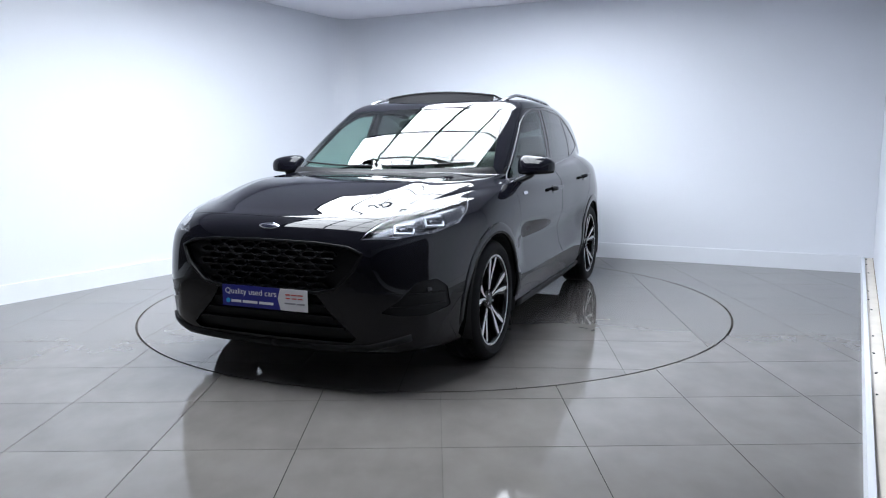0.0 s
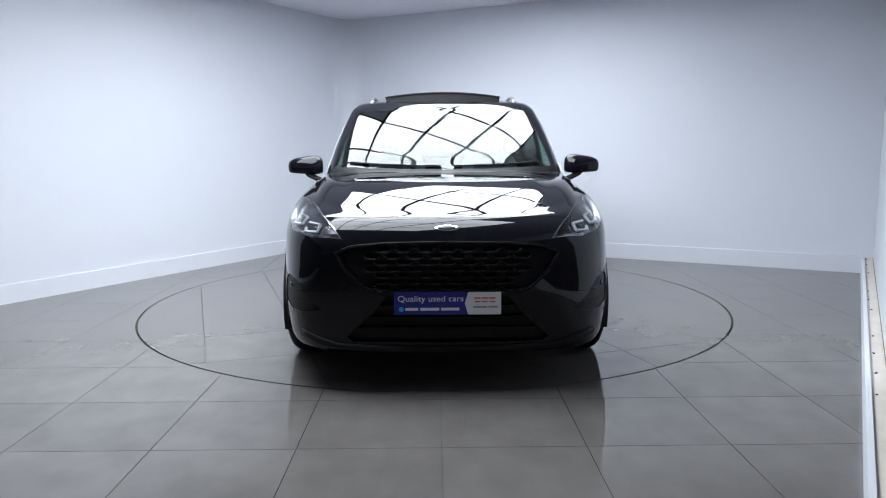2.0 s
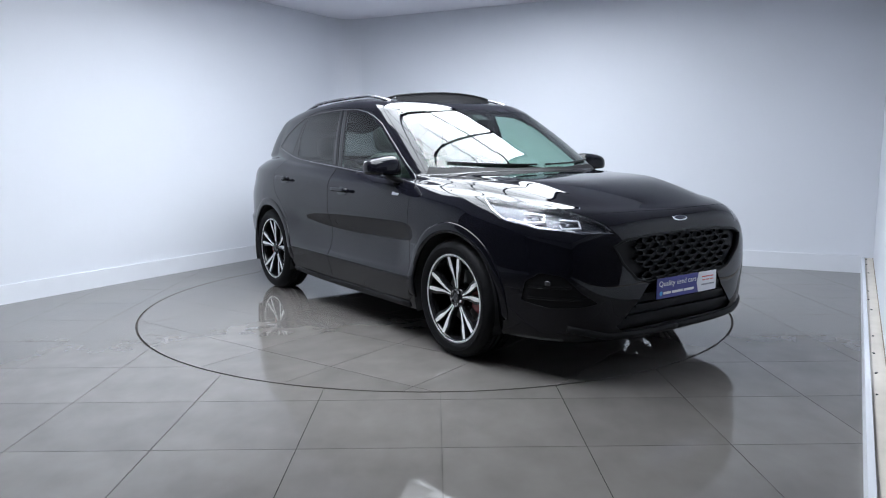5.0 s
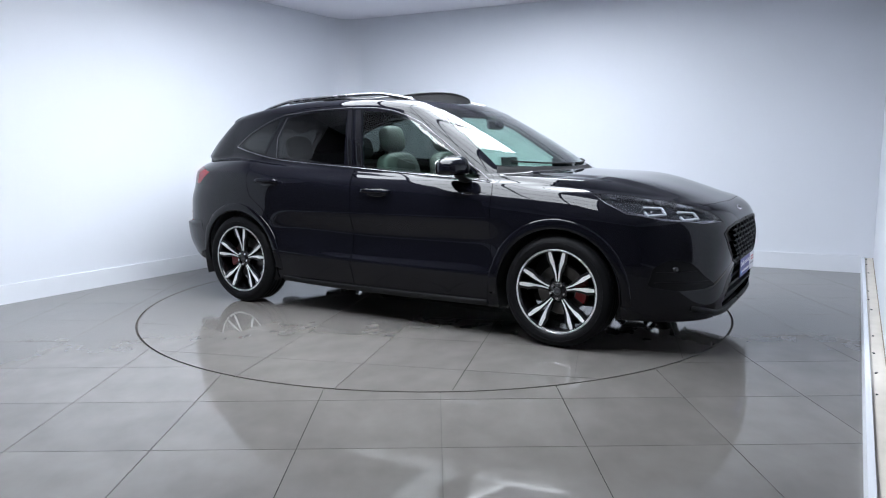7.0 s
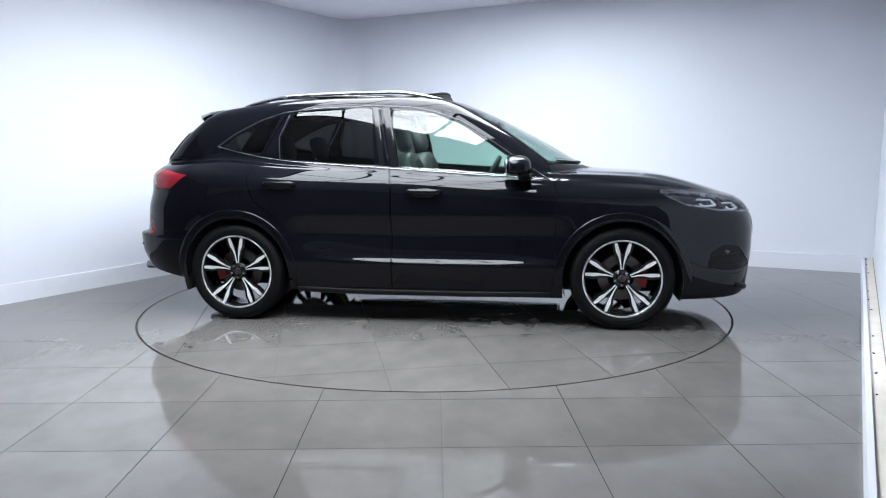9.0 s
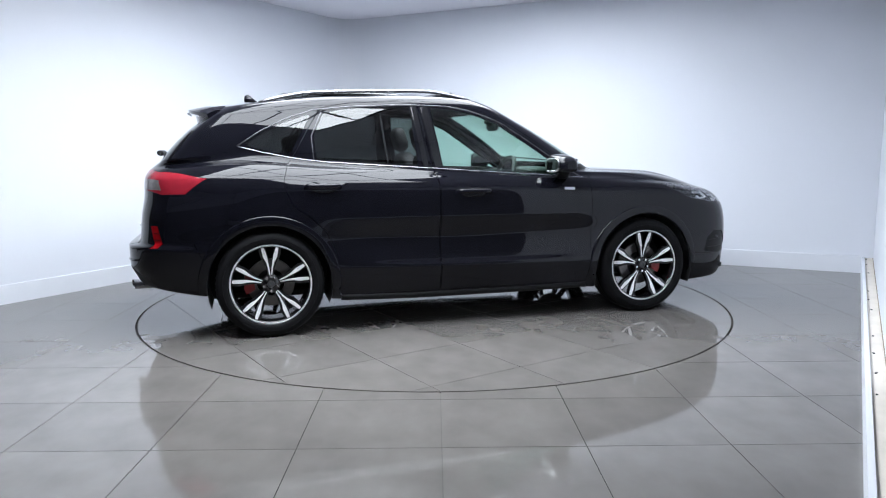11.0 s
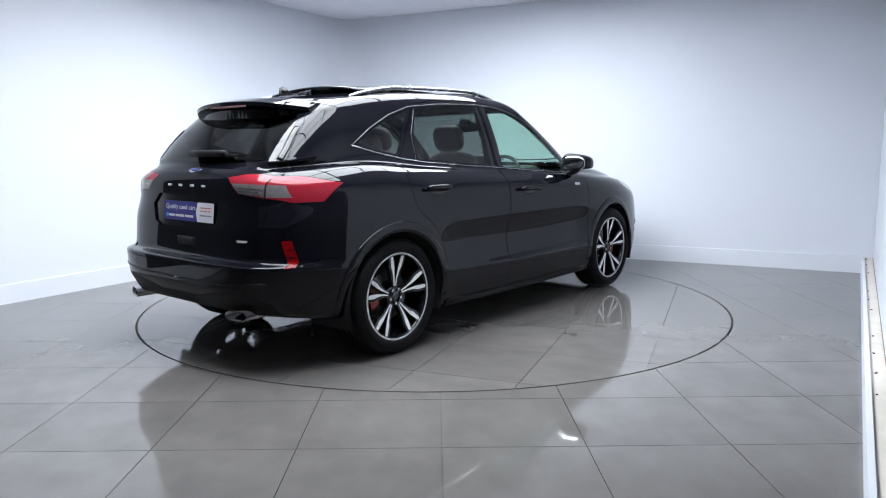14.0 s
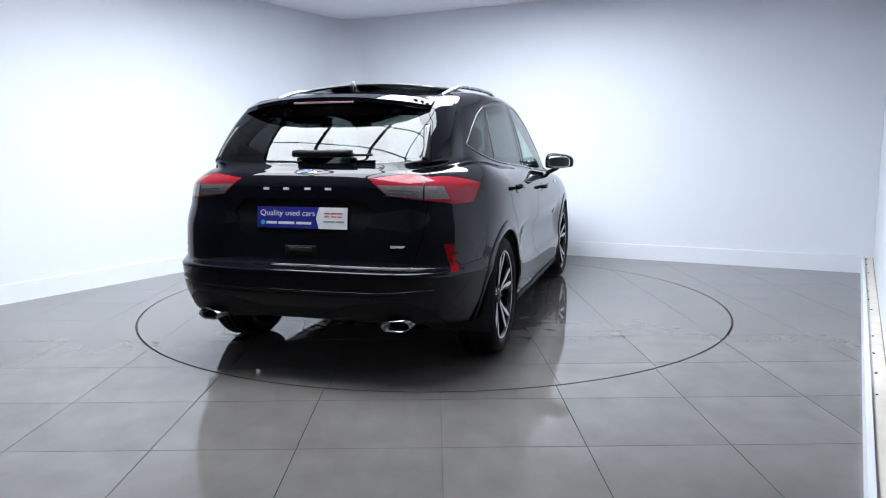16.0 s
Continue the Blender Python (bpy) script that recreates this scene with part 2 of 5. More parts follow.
def pchip(xs, ys, q):
    xs, ys = np.asarray(xs, float), np.asarray(ys, float)
    if len(xs) == 1:
        return np.full(np.shape(q), ys[0])
    o = np.argsort(xs)
    xs, ys = xs[o], ys[o]
    h = np.diff(xs)
    dl = np.diff(ys) / h
    d = np.zeros(len(xs))
    d[0], d[-1] = dl[0], dl[-1]
    for i in range(1, len(xs) - 1):
        if dl[i - 1] * dl[i] > 0:
            w1, w2 = 2 * h[i] + h[i - 1], h[i] + 2 * h[i - 1]
            d[i] = (w1 + w2) / (w1 / dl[i - 1] + w2 / dl[i])
    q = np.clip(q, xs[0], xs[-1])
    i = np.clip(np.searchsorted(xs, q) - 1, 0, len(xs) - 2)
    t = (q - xs[i]) / h[i]
    return (ys[i] * (1 + 2 * t) * (1 - t) ** 2 + h[i] * d[i] * t * (1 - t) ** 2
            + ys[i + 1] * t * t * (3 - 2 * t) + h[i] * d[i + 1] * t * t * (t - 1))


# The outer skin is a stack of plan curves (half a car, from the nose round the flank to the tail),
# from the underside up to the middle of the roof, joined by smooth curves.
RINGS = []


def ring(xf, xr, nf, nr, w, z, xc=0.0, bow=0.0, rbow=0.0):
    """xf, xr: nose and tail; nf, nr: squareness of the corners; w, z: half width and height at places along the car; bow, rbow: how far front and rear bulge in plan."""
    RINGS.append((xf, xr, nf, nr, w, z, xc, bow, rbow))


ring(2.12, -2.10, 5.5, 5.5, [(0, 0.80)], [(2.1, 0.20), (1.6, 0.20), (0, 0.20), (-1.6, 0.25), (-2.1, 0.33)])
ring(2.22, -2.20, 5.5, 5.6, [(1.5, 0.90), (0, 0.875), (-1.5, 0.89)], [(2.2, 0.215), (1.6, 0.21), (0, 0.205), (-1.5, 0.26), (-2.2, 0.345)])
ring(2.255, -2.235, 5.5, 5.6, [(1.5, 0.925), (0, 0.90), (-1.5, 0.915)], [(2.2, 0.28), (1.6, 0.29), (0, 0.28), (-1.5, 0.33), (-2.2, 0.40)])
ring(2.27, -2.265, 5.4, 5.6, [(1.5, 0.938), (0, 0.936), (-1.5, 0.935)], [(2.2, 0.41), (0, 0.425), (-2.2, 0.48)])
ring(2.285, -2.265, 5.2, 5.8, [(1.5, 0.946), (1.08, 0.938), (0.72, 0.911), (0, 0.908), (-0.3, 0.911), (-0.72, 0.926), (-1.08, 0.936), (-1.5, 0.943)], [(2.2, 0.54), (0, 0.472), (-2.2, 0.598)])
ring(2.29, -2.195, 5.0, 6.0, [(1.5, 0.946), (1.08, 0.938), (0.72, 0.896), (0, 0.886), (-0.3, 0.888), (-0.72, 0.901), (-1.08, 0.936), (-1.5, 0.944)], [(2.2, 0.64), (0.8, 0.63), (0, 0.615), (-0.8, 0.63), (-2.2, 0.632)])
ring(2.28, -2.170, 4.8, 6.2, [(1.5, 0.945), (1.0, 0.936), (0, 0.927), (-0.5, 0.927), (-1.0, 0.936), (-1.5, 0.945)], [(2.2, 0.74), (1.4, 0.79), (0.6, 0.775), (-0.6, 0.775), (-1.4, 0.80), (-2.2, 0.80)])
ring(2.25, -2.150, 4.5, 5.8, [(1.5, 0.925), (0, 0.922), (-1.5, 0.935)], [(2.2, 0.82), (1.4, 0.885), (0, 0.91), (-1.4, 0.95), (-2.2, 0.93)])
ring(2.19, -2.145, 4.2, 5.8, [(1.5, 0.885), (0, 0.905), (-1.5, 0.91)], [(2.2, 0.872), (1.9, 0.90), (1.4, 0.95), (0, 0.978), (-1.0, 1.008), (-1.4, 1.035), (-2.2, 1.03)])
ring(2.08, -2.120, 3.9, 5.6, [(1.5, 0.82), (0.8, 0.868), (0, 0.857), (-1.0, 0.846), (-1.6, 0.832)], [(2.1, 0.91), (1.8, 0.945), (1.4, 0.985), (0.9, 1.0), (0, 1.036), (-1.0, 1.086), (-1.5, 1.122), (-2.1, 1.085)])
ring(1.62, -2.090, 4.2, 5.6, [(1.0, 0.82), (0, 0.832), (-1.0, 0.803), (-1.6, 0.768)], [(1.62, 1.025), (1.2, 1.035), (0.8, 1.03), (0, 1.064), (-1.0, 1.116), (-1.5, 1.156), (-2.1, 1.112)])
ring(1.165, -2.060, 7.0, 10.0, [(0.8, 0.816), (0, 0.816), (-1.0, 0.780), (-1.6, 0.728)], [(1.17, 1.062), (0.8, 1.055), (0, 1.094), (-1.0, 1.148), (-1.5, 1.196), (-2.1, 1.138)], 0.0, 0.22, 0.06)
ring(0.36, -1.75, 12.0, 15.0, [(0.2, 0.694), (-0.5, 0.706), (-1.0, 0.690), (-1.5, 0.655)], [(0.4, 1.50), (0.1, 1.505), (-0.4, 1.525), (-0.9, 1.51), (-1.7, 1.445)], -0.5, 0.11, 0.07)
ring(0.24, -1.68, 10.0, 8.0, [(0.2, 0.622), (-0.6, 0.645), (-1.5, 0.605)], [(0.3, 1.548), (-0.3, 1.581), (-0.9, 1.568), (-1.66, 1.50)], -0.5, 0.10, 0.06)
ring(0.16, -1.62, 6.0, 5.0, [(-0.5, 0.40)], [(0.2, 1.567), (-0.3, 1.604), (-0.9, 1.594), (-1.62, 1.518)], -0.5)
ring(0.10, -1.58, 5.0, 5.0, [(-0.5, 0.20)], [(0.2, 1.577), (-0.3, 1.613), (-0.9, 1.603), (-1.6, 1.526)], -0.5)
ring(0.08, -1.56, 5.0, 5.0, [(-0.5, 0.0)], [(0.2, 1.58), (-0.3, 1.616), (-0.9, 1.606), (-1.6, 1.528)], -0.5)
NR_ = len(RINGS)
K_GLASS = 11                  # the ring at the foot of the glass
NV_ = NR_ + 5
VS = 0.12                     # one ring to the next in the flat chart

_ph = np.linspace(0, math.pi, 6001)
_c, _s = np.cos(_ph), np.sin(_ph)
_x = np.sign(_c) * 2.2 * np.abs(_c) ** (2 / 3.8)
_y = 0.92 * np.abs(_s) ** (2 / 3.8)
_len = np.concatenate([[0], np.cumsum(np.hypot(np.diff(_x), np.diff(_y)))])
U_MAX, V_MAX = float(_len[-1]), (NV_ - 1) * VS


def skin(u, v):
    """Points of the skin at chart places u, v (arrays)."""
    u, v = np.asarray(u, float), np.asarray(v, float)
    ph = np.interp(u, _len, _ph)
    c, s = np.cos(ph), np.sin(ph)
    P = np.empty((NR_, len(u), 3))
    for k, (xf, xr, nf, nr, w, z, xc, bow, rbow) in enumerate(RINGS):
        n = np.where(c >= 0, nf, nr)
        f, g = np.abs(c) ** (2 / 3.8), np.abs(s) ** (2 / 3.8)
        r = (f ** n + g ** n) ** (-1 / n)
        f, g = f * r, g * r
        x = xc + np.where(c >= 0, xf - xc, xc - xr) * np.sign(c) * f
        x = x - np.where(c >= 0, bow, -rbow) * g ** 2 * f ** 3
        wy = pchip([a for a, _ in w], [b for _, b in w], x)
        P[k] = np.stack([x, wy * g, pchip([a for a, _ in z], [b for _, b in z], x)], -1)
    # the glass stands nearly straight between its foot and the roof, with a slight crown
    lo, hi = P[K_GLASS], P[K_GLASS + 1]
    crown = np.stack([0.016 * c, 0.011 * s, 0.012 * np.abs(c)], -1)
    more = [lo + (hi - lo) * t + crown * 4 * t * (1 - t) for t in (0.07, 0.3, 0.5, 0.7, 0.92)]
    P = np.concatenate([P[:K_GLASS + 1], np.array(more), P[K_GLASS + 1:]])
    # raised middle of the bonnet between two soft creases
    xb, yb = P[:, :, 0], P[:, :, 1]
    edge = 0.60 - 0.10 * np.clip((xb - 1.1) / 1.0, 0, 1)
    t = np.clip((edge + 0.05 - yb) / 0.10, 0, 1)
    fade = np.clip((xb - 0.95) / 0.25, 0, 1) * np.clip((2.02 - xb) / 0.5, 0, 1)
    up = np.zeros_like(xb)
    up[9:K_GLASS + 1] = 1
    P[:, :, 2] += 0.014 * t * t * (3 - 2 * t) * fade * up
    dl = np.diff(P, axis=0)
    d = np.empty_like(P)
    d[0], d[-1] = dl[0], dl[-1]
    a, b = dl[:-1], dl[1:]
    same = a * b > 0
    d[1:-1] = np.where(same, 2 * a * b / np.where(same, a + b, 1), 0)
    q = np.clip(v / VS, 0, NV_ - 1)
    i = np.clip(q.astype(int), 0, NV_ - 2)
    t = (q - i)[:, None]
    k = np.arange(len(u))
    return (P[i, k] * (1 + 2 * t) * (1 - t) ** 2 + d[i, k] * t * (1 - t) ** 2
            + P[i + 1, k] * t * t * (3 - 2 * t) + d[i + 1, k] * t * t * (t - 1))


def skin_d(u, v, e=0.006):
    u0, u1 = np.clip(u - e, 0, U_MAX), np.clip(u + e, 0, U_MAX)
    v0, v1 = np.clip(v - e, 0, V_MAX), np.clip(v + e, 0, V_MAX)
    du = (skin(u1, v) - skin(u0, v)) / (u1 - u0)[:, None]
    dv = (skin(u, v1) - skin(u, v0)) / (v1 - v0)[:, None]
    return du, dv


def skin_n(u, v):
    du, dv = skin_d(u, v)
    n = np.cross(du, dv)
    # along the roof's middle the chart pinches; there the normal has no sideways part
    p = skin(u, v)
    n /= np.maximum(np.linalg.norm(n, axis=1), 1e-9)[:, None]
    mid = p[:, 1] < 0.004
    n[mid, 1] = 0
    n /= np.maximum(np.linalg.norm(n, axis=1), 1e-9)[:, None]
    out = n[:, 0] * p[:, 0] * 0.2 + n[:, 1] * p[:, 1] + n[:, 2] * (p[:, 2] - 0.6)
    return n * np.where(out < 0, -1, 1)[:, None]


GU, GV = np.meshgrid(np.linspace(0, U_MAX, 260), np.linspace(0, V_MAX, (NV_ - 1) * 8 + 1), indexing="ij")
GU, GV = GU.ravel(), GV.ravel()
GP, GN = skin(GU, GV), skin_n(GU, GV)
VIEWS = {"side": ((0, 2), GN[:, 1] > 0.2), "top": ((0, 1), GN[:, 2] > 0.15), "front": ((1, 2), GN[:, 0] > 0.15), "rear": ((1, 2), GN[:, 0] < -0.12)}


def chart(pts, view):
    """Chart places of outline points, given in a side, top, front or rear view, or in space ('space')."""
    if view == "space":
        ax, ok = (0, 1, 2), np.ones(len(GU), bool)
    else:
        ax, ok = VIEWS[view]
    ax = list(ax)
    idx = np.nonzero(ok)[0]
    cand = GP[idx][:, ax]
    p = np.asarray(pts, float)
    k = idx[[int(np.argmin(((cand - q) ** 2).sum(1))) for q in p]]
    u, v = GU[k].copy(), GV[k].copy()
    for _ in range(4):
        du, dv = skin_d(u, v)
        A = np.stack([du[:, ax], dv[:, ax]], 2)
        r = p - skin(u, v)[:, ax]
        st = np.einsum("nij,nj->ni", np.linalg.pinv(A, rcond=1e-3), r)
        st *= np.minimum(1, 0.03 / np.maximum(1e-9, np.abs(st).max(1)))[:, None]
        u, v = np.clip(u + st[:, 0], 0, U_MAX), np.clip(v + st[:, 1], 0, V_MAX)
    return list(zip(u.tolist(), v.tolist()))


def dense(pts, step=0.03, closed=True):
    res = []
    k = len(pts)
    for i in range(k if closed else k - 1):
        a, b = np.asarray(pts[i], float), np.asarray(pts[(i + 1) % k], float)
        m = max(1, int(np.ceil(np.linalg.norm(b - a) / step)))
        res += [tuple(a + (b - a) * j / m) for j in range(m)]
    if not closed:
        res.append(tuple(pts[-1]))
    return res


def rounded(pts, r):
    """A closed outline with its corners cut round."""
    res = []
    k = len(pts)
    for i in range(k):
        p, a, b = (np.asarray(pts[j % k], float) for j in (i, i - 1, i + 1))
        da, db = a - p, b - p
        la, lb = np.linalg.norm(da), np.linalg.norm(db)
        rr = min(r, la * 0.45, lb * 0.45)
        s, e = p + da / la * rr, p + db / lb * rr
        for t in (0, 0.25, 0.5, 0.75, 1):
            res.append(tuple(s * (1 - t) ** 2 + 2 * p * t * (1 - t) + e * t * t))
    return res


def inset(uv, g):
    """The chart outline moved inwards by g metres on the skin."""
    q = np.array(uv)
    du, dv = skin_d(q[:, 0], q[:, 1])
    lu, lv = np.maximum(np.linalg.norm(du, axis=1), 0.05), np.maximum(np.linalg.norm(dv, axis=1), 0.05)
    y = skin(q[:, 0], q[:, 1])[:, 1]
    area = 0.5 * np.sum(q[:, 0] * np.roll(q[:, 1], -1) - np.roll(q[:, 0], -1) * q[:, 1])
    t = np.roll(q, -1, 0) - np.roll(q, 1, 0)
    t = t * np.stack([lu, lv], 1)
    t /= np.maximum(np.linalg.norm(t, axis=1), 1e-9)[:, None]
    n = np.stack([-t[:, 1], t[:, 0]], 1) * (1 if area > 0 else -1)
    res = q + n * g / np.stack([lu, lv], 1)
    mid = y < 0.006
    ends = mid & ((q[:, 0] < 0.02) | (q[:, 0] > U_MAX - 0.02))
    res[ends, 0] = q[ends, 0]
    top = mid & (q[:, 1] > V_MAX - 0.02)
    res[top, 1] = q[top, 1]
    res[:, 0] = np.clip(res[:, 0], 0, U_MAX)
    res[:, 1] = np.clip(res[:, 1], 0, V_MAX)
    return [tuple(a) for a in res]


def inside(pts, poly):
    x, y = pts[:, 0], pts[:, 1]
    res = np.zeros(len(pts), bool)
    px, py = np.array(poly).T
    qx, qy = np.roll(px, -1), np.roll(py, -1)
    for a, b, c, d in zip(px, py, qx, qy):
        if b == d:
            continue
        res ^= ((b > y) != (d > y)) & (x < (c - a) * (y - b) / (d - b) + a)
    return res


REGIONS = []                 # name, outline, inset outline or None


def region(name, pts, view, gap=0.0, round_=0.0):
    if round_:
        pts = rounded(pts, round_)
    uv = chart(dense(pts), view)
    REGIONS.append((name, uv, inset(uv, gap) if gap else None))
    return uv


def circle(cx, cz, r, a0, a1, k):
    return [(cx + r * math.cos(math.radians(a0 + (a1 - a0) * i / k)), cz + r * math.sin(math.radians(a0 + (a1 - a0) * i / k))) for i in range(k + 1)]


HUB_Z, ARCH_R, AX = 0.345, 0.394, 1.355
for sx in (1, -1):
    region("hole", [(sx * AX - ARCH_R, 0.10), *circle(sx * AX, HUB_Z, ARCH_R, 180, 0, 30), (sx * AX + ARCH_R, 0.10)], "side")
G_FRONT = [(-0.168, 1.090), (-0.198, 1.272), (-0.238, 1.497), (0.02, 1.474), (0.14, 1.435), (0.26, 1.385), (0.48, 1.24), (0.68, 1.105), (0.785, 1.026), (0.55, 1.040), (0.2, 1.064)]
G_REAR = [(-0.345, 1.106), (-0.362, 1.30), (-0.378, 1.503), (-0.55, 1.504), (-0.80, 1.490), (-0.970, 1.460), (-1.040, 1.306), (-1.026, 1.154), (-0.6, 1.120)]
G_QUART = [(-1.195, 1.186), (-1.120, 1.330), (-1.050, 1.456), (-1.20, 1.410), (-1.36, 1.338), (-1.49, 1.252), (-1.34, 1.210)]
region("window_front", G_FRONT, "side", 0.0, 0.02)
region("window_rear", G_REAR, "side", 0.0, 0.02)
region("window_quarter", G_QUART, "side", 0.0, 0.03)
HEAD = [(2.215, 0.51, 0.775), (2.15, 0.67, 0.782), (1.97, 0.80, 0.803), (1.76, 0.857, 0.84), (1.645, 0.858, 0.895), (1.53, 0.815, 0.953), (1.72, 0.735, 0.942), (1.91, 0.672, 0.914), (2.05, 0.625, 0.880), (2.175, 0.55, 0.825)]
region("headlight", HEAD, "space", 0.003)
TAIL = [(-2.12, 0.36, 1.068), (-2.11, 0.47, 0.982), (-2.06, 0.64, 0.957), (-2.0, 0.775, 0.937), (-1.86, 0.855, 0.942), (-1.725, 0.880, 1.055), (-1.80, 0.845, 1.070), (-2.02, 0.66, 1.076)]
region("tail_clear", [(0.415, 1.040), (0.66, 1.036), (0.735, 1.032), (0.765, 0.968), (0.652, 0.970), (0.47, 0.990)], "rear")
region("tail_light", TAIL, "space", 0.003)
region("rear_reflector", [(0.750, 0.743), (0.790, 0.745), (0.818, 0.604), (0.790, 0.600), (0.768, 0.66)], "rear", 0.002)
GRILLE = [(0, 0.772), (0.30, 0.768), (0.47, 0.752), (0.545, 0.72), (0.50, 0.635), (0.40, 0.545), (0.31, 0.522), (0, 0.522)]
region("grille", GRILLE, "front")
LOWER = [(0, 0.51), (0.30, 0.51), (0.36, 0.43), (0.50, 0.30), (0.47, 0.275), (0, 0.268)]
region("lower_grille", LOWER, "front")
FOG = [(0.62, 0.432), (0.70, 0.490), (0.765, 0.572), (0.825, 0.585), (0.855, 0.535), (0.860, 0.425), (0.80, 0.402), (0.70, 0.412)]
region("fog_recess", FOG, "front", 0.0, 0.02)
region("windscreen", [(1.125, 0), (1.10, 0.25), (1.02, 0.50), (0.93, 0.665), (0.86, 0.730), (0.28, 0.608), (0.335, 0.3), (0.345, 0)], "top")
region("cowl", [(1.18, 0), (1.15, 0.25), (1.06, 0.52), (0.955, 0.705), (0.88, 0.765), (0.86, 0.730), (0.93, 0.665), (1.02, 0.50), (1.10, 0.25), (1.125, 0)], "top")
region("rear_window", [(0, 1.145), (0.40, 1.150), (0.600, 1.162), (0.597, 1.22), (0.565, 1.34), (0.50, 1.42), (0, 1.44)], "rear", 0.0)
region("hole", [(0.02, 0), (0.02, 0.40), (-0.40, 0.42), (-0.40, 0)], "top")
region("roof_glass", [(-0.42, 0), (-0.42, 0.45), (-1.18, 0.43), (-1.18, 0)], "top", 0.004)
region("roof_glass_front", [(0.16, 0), (0.15, 0.46), (-0.41, 0.48), (-0.41, 0)], "top", 0.0)
DOOR_F = [(-0.330, 1.535), (0.04, 1.508), (0.19, 1.462), (0.31, 1.415), (0.54, 1.265), (0.74, 1.13), (0.890, 1.022), (0.912, 0.95), (0.912, 0.40), (0.88, 0.255), (-0.212, 0.25), (-0.212, 0.95), (-0.225, 1.03)]
DOOR_R = [(-0.334, 1.535), (-0.5, 1.542), (-0.81, 1.530), (-0.99, 1.495), (-1.085, 1.344), (-1.155, 1.219), (-1.225, 1.112), (-1.252, 1.020), (-1.237, 0.950), (-1.20, 0.86), (-1.08, 0.775), (-0.98, 0.67), (-0.925, 0.52), (-0.918, 0.30), (-0.90, 0.25), (-0.216, 0.25), (-0.216, 0.95), (-0.229, 1.03)]
region("front_door", DOOR_F, "side", 0.0035)
region("rear_door", DOOR_R, "side", 0.0035)
region("bonnet", [(1.19, 0), (1.16, 0.25), (1.07, 0.54), (0.95, 0.735), (1.25, 0.75), (1.50, 0.80), (1.72, 0.75), (1.91, 0.69), (2.05, 0.645), (2.115, 0.585), (2.16, 0.37), (2.18, 0)], "top", 0.003)
region("plate_recess", [(0, 0.965), (0.33, 0.965), (0.40, 0.90), (0.36, 0.80), (0.30, 0.775), (0, 0.775)], "rear")
region("diffuser", [(0, 0.415), (0.19, 0.41), (0.38, 0.455), (0.60, 0.47), (0.72, 0.41), (0.74, 0.30), (0, 0.30)], "rear", 0.002)
region("tailgate", [(0, 0.575), (0.45, 0.585), (0.60, 0.62), (0.660, 0.78), (0.675, 0.98), (0.655, 1.09), (0.640, 1.2), (0.605, 1.36), (0.54, 1.45), (0.0, 1.50)], "rear", 0.003)
region("front_bumper", [(1.757, 0.10), (1.765, 0.40), (1.80, 0.62), (1.78, 0.76), (1.83, 0.795), (2.02, 0.767), (2.2, 0.765), (2.2, 0.86), (2.3, 0.86), (2.4, 0.10)], "side", 0.0)
region("rear_bumper", [(-1.755, 0.10), (-1.765, 0.52), (-1.82, 0.64), (-2.02, 0.63), (-2.12, 0.60), (-2.4, 0.58), (-2.4, 0.10)], "side", 0.003)
region("rear_bumper", [(0, 0.25), (0, 0.574), (0.45, 0.584), (0.60, 0.616), (0.70, 0.632), (0.82, 0.632), (0.82, 0.25)], "rear", 0.0)
region("front_fender", [(0.913, 0.10), (0.913, 1.0), (0.95, 1.07), (1.60, 1.05), (2.3, 0.95), (2.3, 0.60), (1.76, 0.60), (1.75, 0.10)], "side", 0.0)


def cut_skin():
    """The chart, cut along all outlines; its triangles, and the region of each."""
    nu, nv = 230, (NV_ - 1) * 6 + 1
    vs = [(a, b) for a in np.linspace(0, U_MAX, nu) for b in np.linspace(0, V_MAX, nv)]
    es = []
    for name, uv, ins in REGIONS:
        for loop in (uv, ins):
            if loop is None:
                continue
            keep = [loop[0]]
            for p in loop[1:]:
                if math.dist(p, keep[-1]) > 1e-4:
                    keep.append(p)
            if math.dist(keep[0], keep[-1]) < 1e-4:
                keep.pop()
            s = len(vs)
            vs += keep
            es += [(s + i, s + (i + 1) % len(keep)) for i in range(len(keep))]
    from mathutils.geometry import delaunay_2d_cdt
    r = delaunay_2d_cdt([Vector(v) for v in vs], es, [], 0, 1e-6)
    uv = np.array([tuple(v) for v in r[0]])
    tri = np.array([tuple(f) for f in r[2]])
    cen = uv[tri].mean(1)
    tag = np.full(len(tri), "", object)
    for name, loop, ins in REGIONS:
        free = tag == ""
        if not free.any():
            break
        k = np.nonzero(free)[0]
        hit = inside(cen[k], loop)
        if ins is not None:
            core = inside(cen[k], ins)
            tag[k[hit & ~core]] = "gap"
            hit &= core
        tag[k[hit]] = name
    return uv, tri, tag


UV, TRI, TAG = cut_skin()
XYZ, NOR = skin(UV[:, 0], UV[:, 1]), skin_n(UV[:, 0], UV[:, 1])
